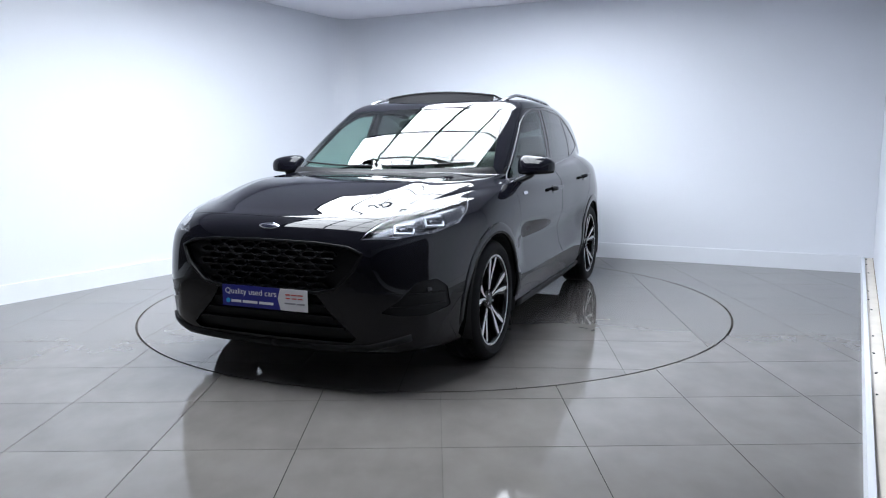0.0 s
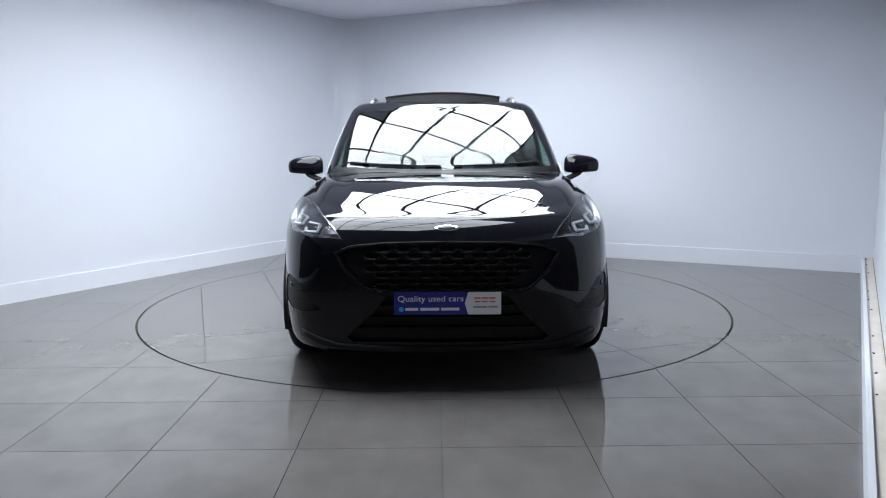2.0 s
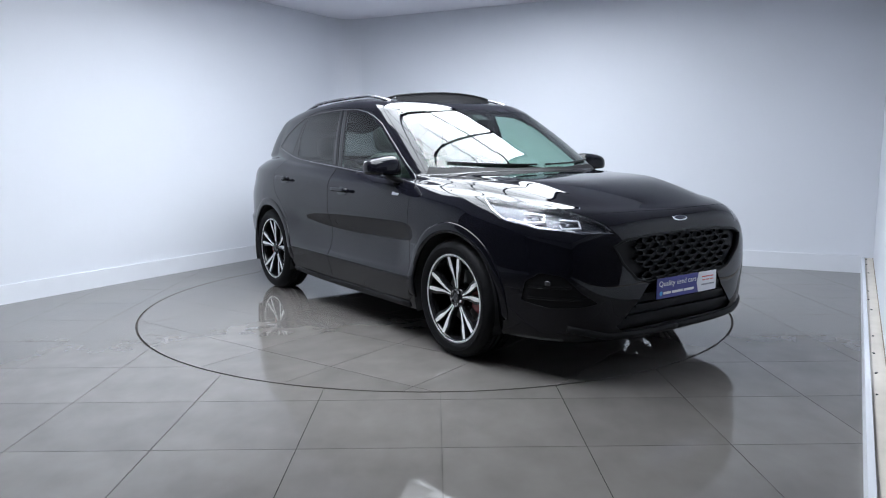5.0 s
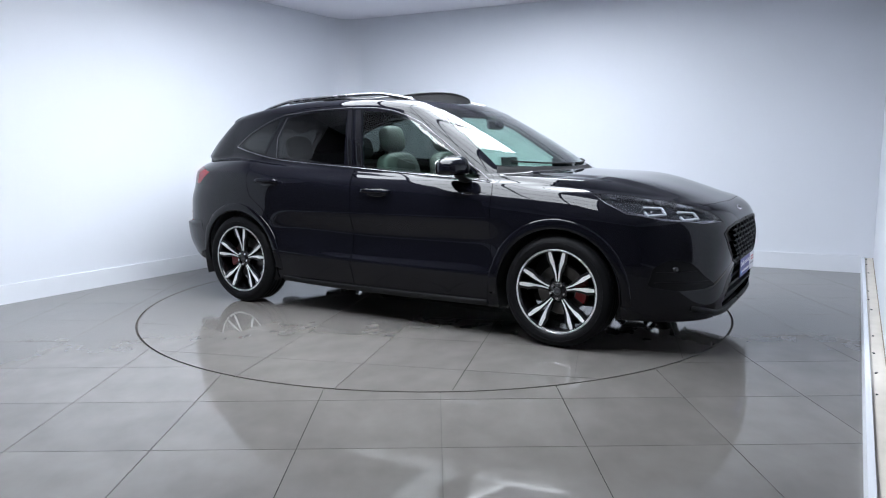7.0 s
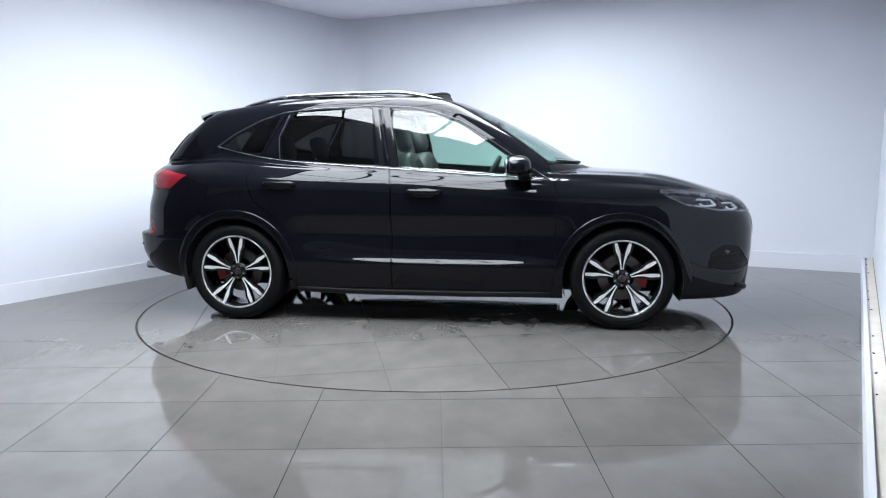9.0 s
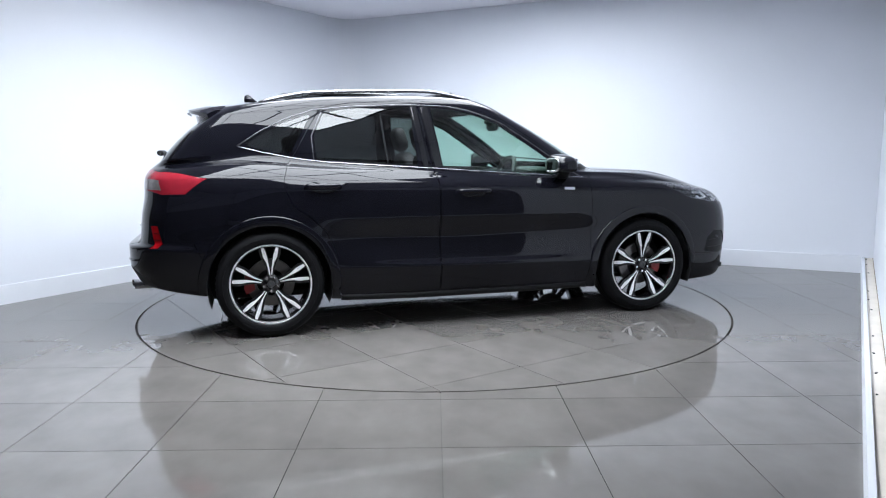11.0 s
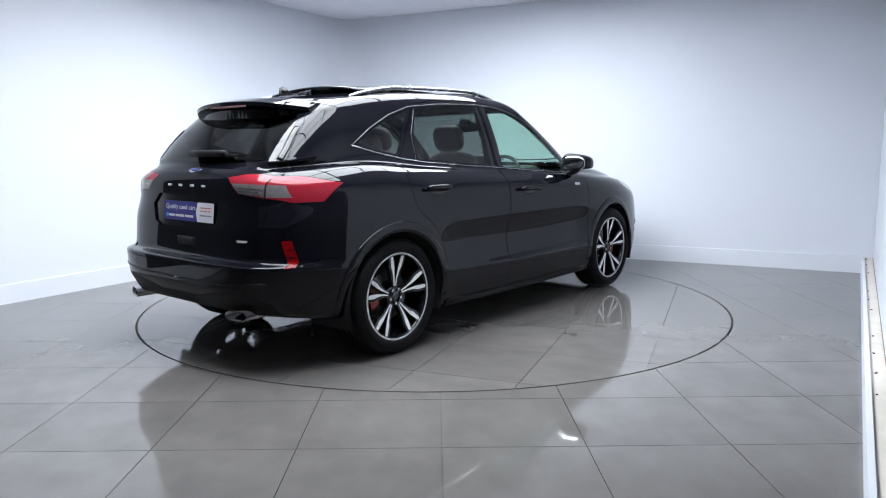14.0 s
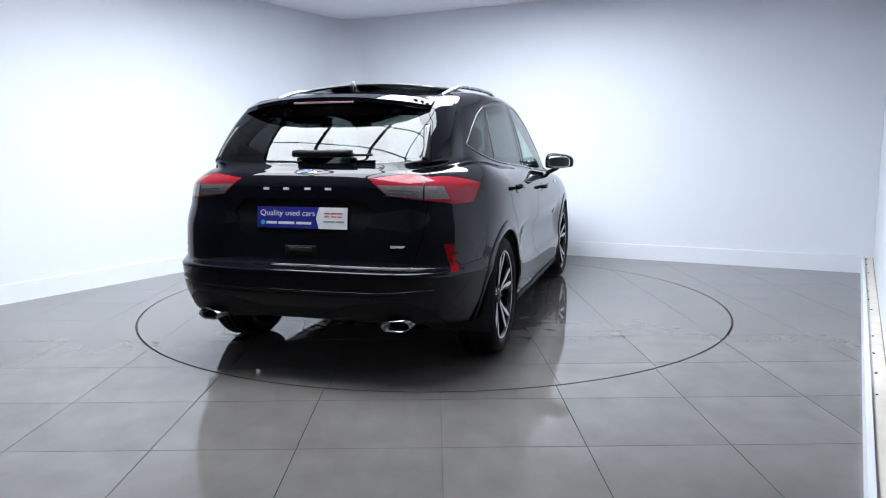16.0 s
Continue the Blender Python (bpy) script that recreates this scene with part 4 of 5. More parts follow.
def honeycomb():
    bm = bmesh.new()
    cells = []
    pw, ph = 0.104, 0.040
    poly = np.array([(0.40, 0.746), (0.40, 0.65), (0.33, 0.548), (0, 0.545), (0, 0.755)])
    for r in range(7):
        z = 0.742 - r * ph * 0.78
        for c in range(-5, 6):
            y = (c + 0.5 * (r % 2)) * pw
            if inside(np.array([[abs(y) + 1e-6, z]]), [tuple(q) for q in poly])[0]:
                cells.append((y, z))
    for y, z in cells:
        hexa = [(pw * 0.50, 0), (pw * 0.30, ph * 0.5), (-pw * 0.30, ph * 0.5), (-pw * 0.50, 0), (-pw * 0.30, -ph * 0.5), (pw * 0.30, -ph * 0.5)]
        out = [(abs(y + a), z + b, 1 if y + a >= 0 else -1) for a, b in hexa]
        inn = [(abs(y + a * 0.80), z + b * 0.62, 1 if y + a * 0.8 >= 0 else -1) for a, b in hexa]
        P, N = spots([(q[0], q[1]) for q in out + inn], "front")
        sg = [q[2] for q in out + inn]
        P = [Vector((p.x - 0.002, p.y * s_, p.z)) for p, s_ in zip(P, sg)]
        fo = [bm.verts.new(p) for p in P[:6]]
        fi = [bm.verts.new(p + Vector((-0.004, 0, 0))) for p in P[6:]]
        bo = [bm.verts.new(p + Vector((-0.028, 0, 0))) for p in P[6:]]
        for i in range(6):
            j = (i + 1) % 6
            bm.faces.new((fo[i], fo[j], fi[j], fi[i]))
            bm.faces.new((fi[i], fi[j], bo[j], bo[i]))
    return recalc(bm)


tagged(part("honeycomb_mesh", honeycomb(), M_MESH, gr, "gloss black honeycomb"), kind="stuff")
for s in (1, -1):
    bm = on_skin(GRILLE[:-1] + [(0.15, 0.522), (0, 0.522)], "front", 0.014, 0.003, False, 0.03, -0.03)
    part("grille_surround", bm if s > 0 else flip_y(bm), M_MESH, gr, "gloss black grille frame", True)
lg = sheet("lower_grille", "lower_grille", M_PLASTIC, BODY["front_bumper"], 0, 0.0, "black lower air intake", 0.028)
for z, w in ((0.452, 0.33), (0.395, 0.38), (0.34, 0.44)):
    for s in (1, -1):
        bm = on_skin([(0, z), (w, z)], "front", 0.016, 0.0, False, 0.05, -0.03)
        part("slat", bm if s > 0 else flip_y(bm), M_MESH, lg)
for s in (1, -1):
    bm = on_skin([(0, 0.232), (0.3, 0.236), (0.55, 0.25), (0.74, 0.30)], "front", 0.035, 0.014, False, 0.04, -0.01)
    part("lip", bm if s > 0 else flip_y(bm), M_PLASTIC, BODY["front_bumper"], "black plastic lower lip", True)
p, n = spot((0, 0.838), "front")
part("badge", blob(0.062, 0.019, 0.005, Matrix.Translation(p) @ Matrix(((0, -n.z, n.x), (1, 0, 0), (0, n.x, n.z))).to_4x4(), 1.0), M_CHROME, BODY["bonnet"], "oval chrome badge", True)
part("badge_field", blob(0.051, 0.0145, 0.0055, Matrix.Translation(p + n * 0.0012) @ Matrix(((0, -n.z, n.x), (1, 0, 0), (0, n.x, n.z))).to_4x4(), 1.0), mat("badge_blue", (0.016, 0.018, 0.035), 0.2), BODY["bonnet"], "dark blue badge field", True)


# number plates with dealer lettering
def text_mesh(body, size):
    cu = bpy.data.curves.new("lettering", "FONT")
    cu.body, cu.size, cu.extrude = body, size, 0.0004
    ob = bpy.data.objects.new("lettering", cu)
    scene.collection.objects.link(ob)
    bpy.context.view_layer.update()
    me = bpy.data.meshes.new_from_object(ob.evaluated_get(bpy.context.evaluated_depsgraph_get()))
    bpy.data.objects.remove(ob)
    return me


def plate(m, parent, name):
    """Local: x to the reader's right, y up, z to the reader."""
    pl = part(name, box(0.524, 0.115, 0.006, m @ Matrix.Translation((0, 0, -0.004)), 0.002), M_GLOSSBLACK, parent, "dealer show plate, blue and white")
    pts = [(-0.26, -0.0555), (0.098, -0.0555)] + [(0.098 + 0.016 * (abs(t) - 1) * 1.0 + 0.0, t * 0.0555) for t in np.linspace(-0.9, 0.9, 9)] + [(0.098, 0.0555), (-0.26, 0.0555)]
    part("blue_field", recalc(prism(pts, -0.001, 0.0008, None, m)), M_BLUE, pl, "blue plate field")
    wp = [(0.26, -0.0555), (0.26, 0.0555), (0.100, 0.0555)] + [(0.100 + 0.016 * (abs(t) - 1), t * 0.0555) for t in np.linspace(0.9, -0.9, 9)] + [(0.100, -0.0555)]
    part("white_field", recalc(prism(wp, -0.001, 0.0012, None, m)), M_WHITE, pl, "white plate field")
    me = text_mesh("Quality used cars", 0.0415)
    xs = [v.co.x for v in me.vertices]
    k = 0.318 / (max(xs) - min(xs))
    me.transform(m @ Matrix.Translation((-0.243, 0.010, 0.0012)) @ Matrix.Diagonal((k, 1.0, 1, 1)))
    me.materials.append(M_WHITE)
    ob = new("lettering", me)
    ob.parent = pl
    ob["label"] = "white words Quality used cars"
    x = -0.205
    for w in (0.062, 0.092, 0.088):
        part("print_bar", box(w, 0.0135, 0.001, m @ Matrix.Translation((x + w / 2, -0.028, 0.0013))), M_WHITE, pl)
        x += w + 0.010
    bm = bmesh.new()
    bmesh.ops.create_cone(bm, cap_ends=True, segments=20, radius1=0.0125, radius2=0.0125, depth=0.0012, matrix=m @ Matrix.Translation((-0.225, -0.028, 0.0013)))
    part("print_dot", bm, M_CYAN, pl, "light blue dot")
    for x, w in ((0.130, 0.030), (0.166, 0.032), (0.203, 0.030)):
        part("logo_bar", box(w, 0.007, 0.001, m @ Matrix.Translation((x + w / 2, 0.026, 0.0018))), M_LOGORED, pl)
        part("logo_bar", box(w * 0.9, 0.006, 0.001, m @ Matrix.Translation((x + w / 2, 0.008, 0.0018))), M_LOGORED, pl)
    for x, w in ((0.125, 0.066), (0.197, 0.046)):
        part("print_bar", box(w, 0.008, 0.001, m @ Matrix.Translation((x + w / 2, -0.018, 0.0018))), M_TEXTGREY, pl)


def facing(p, x, y, z):
    return Matrix.Translation(p) @ Matrix((x, y, z)).transposed().to_4x4()


plate(facing(Vector((2.300, 0, 0.477)), Vector((0, 1, 0)), Vector((0, 0, 1)), Vector((1, 0, 0))), BODY["front_bumper"], "front_plate")
ry = Vector((0.10, 0, 0.995))
plate(facing(Vector((-2.160, 0, 0.868)), Vector((0, -1, 0)), ry, Vector((0, -1, 0)).cross(ry)), BODY["tailgate"], "rear_plate")
sheet("plate_recess", "plate_recess", M_GLOSSBLACK, BODY["tailgate"], 0, 0.0, "gloss black recess round the plate", 0.012)
sheet("diffuser", "diffuser", M_PLASTIC, BODY["rear_bumper"], 0, 0.012, "black plastic rear diffuser")


# doors: handles, mirrors, trims
def handle(x0, x1, z):
    def build():
        P, N = spots(dense([(x0, z), (x1, z - 0.004)], 0.02, False), "side")
        k = len(P)
        Q = [p + n * (0.012 + 0.030 * min(1, 3.2 * math.sin(math.pi * (i + 0.15) / (k - 0.7)) if 0 < i < k - 1 else 0.1)) for i, (p, n) in enumerate(zip(P, N))]
        return sweep(Q, round_section(0.0135, 12, 1.15, 0.75), N)
    return build


def cup(xc, z):
    def build():
        p, n = spot((xc, z - 0.004), "side")
        return blob(0.085, 0.030, 0.004, Matrix.Translation(p) @ Matrix(((1, 0, n.x), (0, n.z * -1, n.y), (0, n.y, n.z))).to_4x4(), 0.85)
    return build


pair("handle", handle(-0.100, 0.140, 0.928), M_PAINT, FD, "gloss black door handle", True)
pair("handle", handle(-1.118, -0.892, 0.976), M_PAINT, RD, "gloss black door handle", True)
pair("handle_cup", cup(0.02, 0.925), M_GLOSSBLACK, FD, "", True)
pair("handle_cup", cup(-1.0, 0.973), M_GLOSSBLACK, RD, "", True)


def mirror_shell():
    bm = blob(0.100, 0.120, 0.074, Matrix(), 0.62, None, 32, 20)
    for v in bm.verts:
        x, y, z = v.co
        z *= 1.0 - 0.22 * (y / 0.12)                    # lower towards its tip
        if z < -0.035:
            z = -0.035 + (z + 0.035) * 0.35             # flat foot
        x *= 1.0 - 0.25 * max(0.0, y / 0.12) - 0.18 * max(0.0, z / 0.074)
        if x < -0.070:
            x = -0.070 + (x + 0.070) * 0.12             # cut off flat round the glass
        v.co = (x, y, z)
    bmesh.ops.transform(bm, matrix=Matrix.Translation((0.655, 0.962, 1.098)) @ Matrix.Rotation(math.radians(-8), 4, "Z"), verts=bm.verts[:])
    return bm


def mirror_arm():
    P = [Vector((0.70, 0.845, 1.005)), Vector((0.70, 0.885, 1.022)), Vector((0.69, 0.93, 1.045)), Vector((0.68, 0.95, 1.07))]
    return sweep(P, round_section(0.03, 12, 1.4, 0.6), Vector((0, 0, 1)))


mirrors = pair("door_mirror", mirror_shell, M_PAINT, FD, "gloss black door mirror", True)
MIR = {1: mirrors[0], -1: mirrors[1]}
pair("mirror_arm", mirror_arm, M_PLASTIC, MIR, "black mirror foot", True)
pair("mirror_glass", lambda: blob(0.004, 0.092, 0.050, Matrix.Translation((0.576, 0.968, 1.100)) @ Matrix.Rotation(math.radians(-8), 4, "Z"), 0.6), M_MIRROR, MIR, "mirror glass", True)
pair("side_badge", lambda: on_skin([(0.70, 0.936), (0.78, 0.933)], "side", 0.020, 0.003), M_CHROME, FF, "small silver wing badge")
belt = [(-1.535, 1.242), (-1.37, 1.200), (-1.16, 1.159), (-0.97, 1.134), (-0.59, 1.107), (-0.19, 1.082), (0.245, 1.051), (0.65, 1.025), (0.87, 1.006)]
pair("belt_trim", lambda: on_skin(belt, "side", 0.007, 0.005, False, 0.06), M_SATIN, RD, "satin silver window sill trim", True)
frame_top = [(-1.535, 1.242), (-1.39, 1.338), (-1.21, 1.425), (-1.03, 1.482), (-0.75, 1.508), (-0.4, 1.519), (-0.12, 1.511), (0.03, 1.486), (0.16, 1.446), (0.28, 1.395), (0.5, 1.252), (0.7, 1.115), (0.87, 1.006)]
pair("window_surround", lambda: on_skin(frame_top, "side", 0.006, 0.004, False, 0.06), M_TRIM, RD, "dark satin window surround", True)
pair("pillar_trim", lambda: on_skin([(-0.200, 1.092), (-0.280, 1.505)], "side", 0.050, 0.002, False, 0.05), M_GLOSSBLACK, FD, "gloss black door pillar trim")
pair("pillar_trim", lambda: on_skin([(-0.290, 1.10), (-0.355, 1.508)], "side", 0.036, 0.002, False, 0.05), M_GLOSSBLACK, RD, "gloss black door pillar trim")
pair("window_divider", lambda: on_skin([(-1.045, 1.150), (-1.056, 1.306), (-0.985, 1.463)], "side", 0.006, 0.003, False, 0.05), M_TRIM, RD, "thin satin window divider")
pair("sill_moulding", lambda: on_skin([(0.88, 0.232), (0.3, 0.222), (-0.4, 0.222), (-0.9, 0.235)], "side", 0.04, 0.012, False, 0.1), M_PLASTIC, {s: BODY["sill", s] for s in (1, -1)}, "black plastic sill moulding", True)


# roof: rails, sunroof, aerial, spoiler
def rail():
    xs = np.linspace(0.10, -1.38, 26)
    P = []
    for i, x in enumerate(xs):
        t = i / 25
        p, n = spot((float(x), 0.545 + 0.012 * math.sin(math.pi * t)), "top")
        P.append(p + Vector((0, 0, -0.004 + 0.034 * min(1, 5 * t, 5 * (1 - t)) ** 0.7)))
    return sweep(P, round_section(0.014, 10, 1.1, 0.85), Vector((0, 0, 1)))


pair("roof_rail", rail, M_SATIN, car, "satin silver roof rail", True)


def roof_z(x, y):
    p, _ = spot((x, abs(y)), "top")
    return p.z


def sunroof_panel():
    bm = bmesh.new()
    xs, ys = np.linspace(-0.36, -1.20, 12), np.linspace(-0.45, 0.45, 13)
    for off in (0.0, 0.012):
        rows = [[bm.verts.new((x, y, 1.640 + off - 0.085 * (y / 0.45) ** 2 * 0.45 - 0.020 * ((x + 0.75) / 0.45) ** 2)) for y in ys] for x in xs]
        for a, b in zip(rows, rows[1:]):
            for j in range(12):
                bm.faces.new((a[j], a[j + 1], b[j + 1], b[j]))
        if off:
            top = rows
        else:
            low = rows
    rim_t = top[0] + [r[-1] for r in top[1:]] + top[-1][-2::-1] + [r[0] for r in top[-2:0:-1]]
    rim_l = low[0] + [r[-1] for r in low[1:]] + low[-1][-2::-1] + [r[0] for r in low[-2:0:-1]]
    for i in range(len(rim_t)):
        j = (i + 1) % len(rim_t)
        bm.faces.new((rim_t[i], rim_t[j], rim_l[j], rim_l[i]))
    return recalc(bm)


sr = part("sunroof_panel", sunroof_panel(), M_GLOSSBLACK, car, "dark sunroof panel slid open above the roof", True)
for y in (-0.40, 0.40):
    part("sunroof_arm", box(0.5, 0.02, 0.02, Matrix.Translation((-0.62, y, 1.598)), 0.004), M_PLASTIC, sr)


def deflector(net):
    ys = np.linspace(-0.44, 0.44, 23)
    base = [Vector((0.115 - 0.07 * (y / 0.44) ** 2, y, 1.575 - 0.03 * (y / 0.44) ** 2)) for y in ys]
    top = [b + Vector((-0.045, 0, 0.068)) for b in base]
    if not net:
        arms = [Vector((-0.28, -0.44, 1.585))]
        return sweep(arms + top + [Vector((-0.28, 0.44, 1.585))], round_section(0.008, 8), Vector((0, 0, 1)))
    bm = bmesh.new()
    for a, b in ((base, top), ([p + Vector((-0.004, 0, 0)) for p in base], [p + Vector((-0.004, 0, 0)) for p in top])):
        lo, hi = [bm.verts.new(p) for p in a], [bm.verts.new(p) for p in b]
        for i in range(22):
            bm.faces.new((lo[i], lo[i + 1], hi[i + 1], hi[i]))
    return recalc(bm)


wd = part("wind_deflector", deflector(False), M_PLASTIC, car, "raised black sunroof wind deflector", True)
part("deflector_net", deflector(True), M_NET, wd, "black netting")
fin = bmesh.new()
sec = [(0.045, 0.0), (-0.055, 0.0), (-0.052, 0.046), (-0.028, 0.060), (-0.012, 0.050)]
a = [fin.verts.new((-1.42 + x, 0.016 if z < 0.01 else 0.008, 1.566 + z)) for x, z in sec]
b = [fin.verts.new((-1.42 + x, -0.016 if z < 0.01 else -0.008, 1.566 + z)) for x, z in sec]
fin.faces.new(a)
fin.faces.new(b[::-1])
for i in range(5):
    fin.faces.new((a[i], b[i], b[(i + 1) % 5], a[(i + 1) % 5]))
bmesh.ops.bevel(fin, geom=fin.edges[:], offset=0.004, segments=2, affect="EDGES")
part("aerial", recalc(fin), M_PAINT, car, "small fin aerial", True)


def spoiler():
    bm = bmesh.new()
    ys = np.linspace(-0.57, 0.57, 31)
    rows = []
    for y in ys:
        t = abs(y) / 0.57
        root, _ = spot((-1.60 + 0.0 * t, min(abs(y), 0.53)), "top")
        tip = Vector((-1.865 + 0.15 * t ** 3, y, 1.504 - 0.048 * t ** 2.2))
        r0 = Vector((root.x, y, root.z + 0.006 - 0.05 * max(0, t - 0.9) * 5))
        mid = (r0 + tip) / 2 + Vector((0, 0, 0.012))
        under = Vector((-1.80 + 0.06 * t ** 2, y, 1.375 + 0.03 * math.cos(t * 9) * (1 - t) + 0.03 * t))
        rows.append([bm.verts.new(p) for p in (r0, mid, tip, tip + Vector((0.004, 0, -0.022)), tip + Vector((0.05, 0, -0.045)), under, under + Vector((0.14, 0, 0.0)), r0 + Vector((0.02, 0, -0.06)))])
    for a, b in zip(rows, rows[1:]):
        for j in range(8):
            bm.faces.new((a[j], a[(j + 1) % 8], b[(j + 1) % 8], b[j]))
    bm.faces.new(rows[0])
    bm.faces.new(rows[-1][::-1])
    return recalc(bm)


sp = part("roof_spoiler", spoiler(), M_PAINT, BODY["tailgate"], "gloss black roof spoiler")
part("brake_light", box(0.006, 0.36, 0.012, Matrix.Translation((-1.862, 0, 1.474)) @ Matrix.Rotation(0.3, 4, "Y"), 0.002), mat("high_brake_lens", (0.10, 0.05, 0.055), 0.2), sp, "pale high-level brake light")

# tailgate furniture
p, n = spot((0, 1.105), "rear")
E_M = Matrix(((0, -n.z, n.x), (1, 0, 0), (0, n.x, n.z))).to_4x4()
part("badge", blob(0.064, 0.022, 0.006, Matrix.Translation(p) @ E_M, 1.0), M_CHROME, BODY["tailgate"], "oval chrome badge", True)
part("badge_field", blob(0.055, 0.017, 0.0065, Matrix.Translation(p + n * 0.0013) @ E_M, 1.0), mat("badge_blue", (0.02, 0.03, 0.12), 0.2), BODY["tailgate"], "dark blue badge field", True)
for y in (0.206, 0.090, -0.034, -0.150):
    p, n = spot((abs(y), 1.018), "rear")
    p.y = y
    part("letter_bar", box(0.004, 0.034, 0.013, Matrix.Translation(p + Vector((-0.002, 0, 0))), 0.001), M_ALLOY, BODY["tailgate"])
p, n = spot((0.54, 0.732), "rear")
part("small_badge", box(0.003, 0.085, 0.012, Matrix.Translation((p.x - 0.001, -p.y, p.z)) @ Matrix.Rotation(math.radians(14), 4, "Z")), M_ALLOY, BODY["tailgate"], "small silver badge")
p, n = spot((0, 0.698), "rear")
part("gate_grip", box(0.02, 0.19, 0.055, Matrix.Translation(p + Vector((0.006, 0, 0))), 0.008), M_PLASTIC, BODY["tailgate"], "recessed black tailgate grip")
part("grip_slot", box(0.02, 0.13, 0.022, Matrix.Translation(p + Vector((0.0, 0, 0.008))), 0.004), M_SHELL, BODY["tailgate"])
P = [spot((abs(y), 1.178), "rear") for y in (0.085, 0.0, -0.1, -0.2, -0.25)]
P = [Vector((a.x, y, a.z)) + b * 0.034 for (a, b), y in zip(P, (0.085, 0.0, -0.1, -0.2, -0.25))]
bm = sweep(P, round_section(0.021, 12, 0.9, 1.1), Vector((-1, 0, 0.5)))
rw = part("rear_wiper", bm, M_PLASTIC, BODY["tailgate"], "black rear wiper", True)
P = [spot((abs(y), 1.172), "rear") for y in (-0.24, -0.30, -0.36)]
P = [Vector((a.x, y, a.z)) + b * 0.03 for (a, b), y in zip(P, (-0.24, -0.30, -0.36))]
part("wiper_blade", sweep(P, round_section(0.007, 8), Vector((-1, 0, 0.5))), M_PLASTIC, rw)


for s in (1, -1):
    bm = on_skin([(0.618, 1.165), (0.614, 1.23), (0.584, 1.345)], "rear", 0.034, 0.006, False, 0.012, -0.004)
    part("glass_fin", bm if s > 0 else flip_y(bm), M_GLOSSBLACK, BODY["tailgate"], "gloss black aero fin beside the rear window", True)


def exhaust():
    sec = [(0.045, 0.030), (-0.055, 0.026), (-0.080, 0.004), (-0.062, -0.026), (0.040, -0.030), (0.075, -0.006)]
    sec = rounded(sec, 0.02)
    bm = bmesh.new()
    loops = []
    for k, x in ((1.0, -2.02), (1.0, -2.235), (0.90, -2.235), (0.86, -2.10)):
        loops.append([bm.verts.new((x + (0.02 * a / 0.08 if x < -2.2 else 0), 0.545 + a * k, 0.338 + b * k)) for a, b in sec])
    m = len(sec)
    for a, b in zip(loops, loops[1:]):
        for j in range(m):
            bm.faces.new((a[j], a[(j + 1) % m], b[(j + 1) % m], b[j]))
    bm.faces.new(loops[-1])
    return recalc(bm)


pair("exhaust_tip", exhaust, mat("dull_chrome", (0.32, 0.32, 0.33), 0.16, 1.0, rvary=0.3, scale=25), BODY["rear_bumper"], "chrome trapezoid exhaust tip", True)
for s in (1, -1):
    bm = on_skin([(0, 0.500), (0.45, 0.503), (0.72, 0.52)], "rear", 0.012, 0.006, False, 0.05)
    part("bumper_crease", bm if s > 0 else flip_y(bm), M_PAINT, BODY["rear_bumper"], "", True)

# front wipers
for ends in ((-0.63, -0.02), (0.06, 0.62)):
    P = []
    for y in np.linspace(*ends, 12):
        y = float(y)
        foot = 1.125 - 0.40 * abs(y) ** 2.0 - 0.16 * abs(y) ** 4
        a, b = spot((foot - 0.030, abs(y)), "top")
        P.append(Vector((a.x, y, a.z)) + b * 0.008)
    P = [Vector(q) for q in dense([tuple(q) for q in P], 0.06, False)]
    part("wiper", sweep(P, round_section(0.008, 8, 1.2, 0.7), Vector((0, 0, 1))), M_PLASTIC, BODY["cowl"], "black windscreen wiper", True)


# ---- cabin ----
part("cabin_floor", box(2.9, 1.56, 0.03, Matrix.Translation((-0.45, 0, 0.70)), 0.005), M_SEATDARK, car, "dark cabin floor")
prof = [(1.10, 1.005), (0.92, 1.035), (0.74, 1.040), (0.62, 1.020), (0.56, 0.96), (0.60, 0.80), (0.75, 0.72), (1.10, 0.72)]
bm = bmesh.new()
rows = [[bm.verts.new((x - 0.10 * abs(y / 0.72) ** 3 * (x > 0.8), y, z)) for x, z in prof] for y in np.linspace(-0.72, 0.72, 11)]
for a, b in zip(rows, rows[1:]):
    for j in range(len(prof)):
        bm.faces.new((a[j], a[(j + 1) % len(prof)], b[(j + 1) % len(prof)], b[j]))
bm.faces.new(rows[0])
bm.faces.new(rows[-1][::-1])
dash = part("dashboard", recalc(bm), M_DASH, car, "dark soft-touch dashboard")
part("instrument_hood", blob(0.12, 0.19, 0.05, Matrix.Translation((0.66, -0.37, 1.03)), 0.6), M_DASH, dash, "", True)
part("touch_screen", box(0.015, 0.26, 0.14, Matrix.Translation((0.60, 0.0, 1.085)) @ Matrix.Rotation(math.radians(-12), 4, "Y"), 0.006), M_SCREEN, dash, "black touch screen")
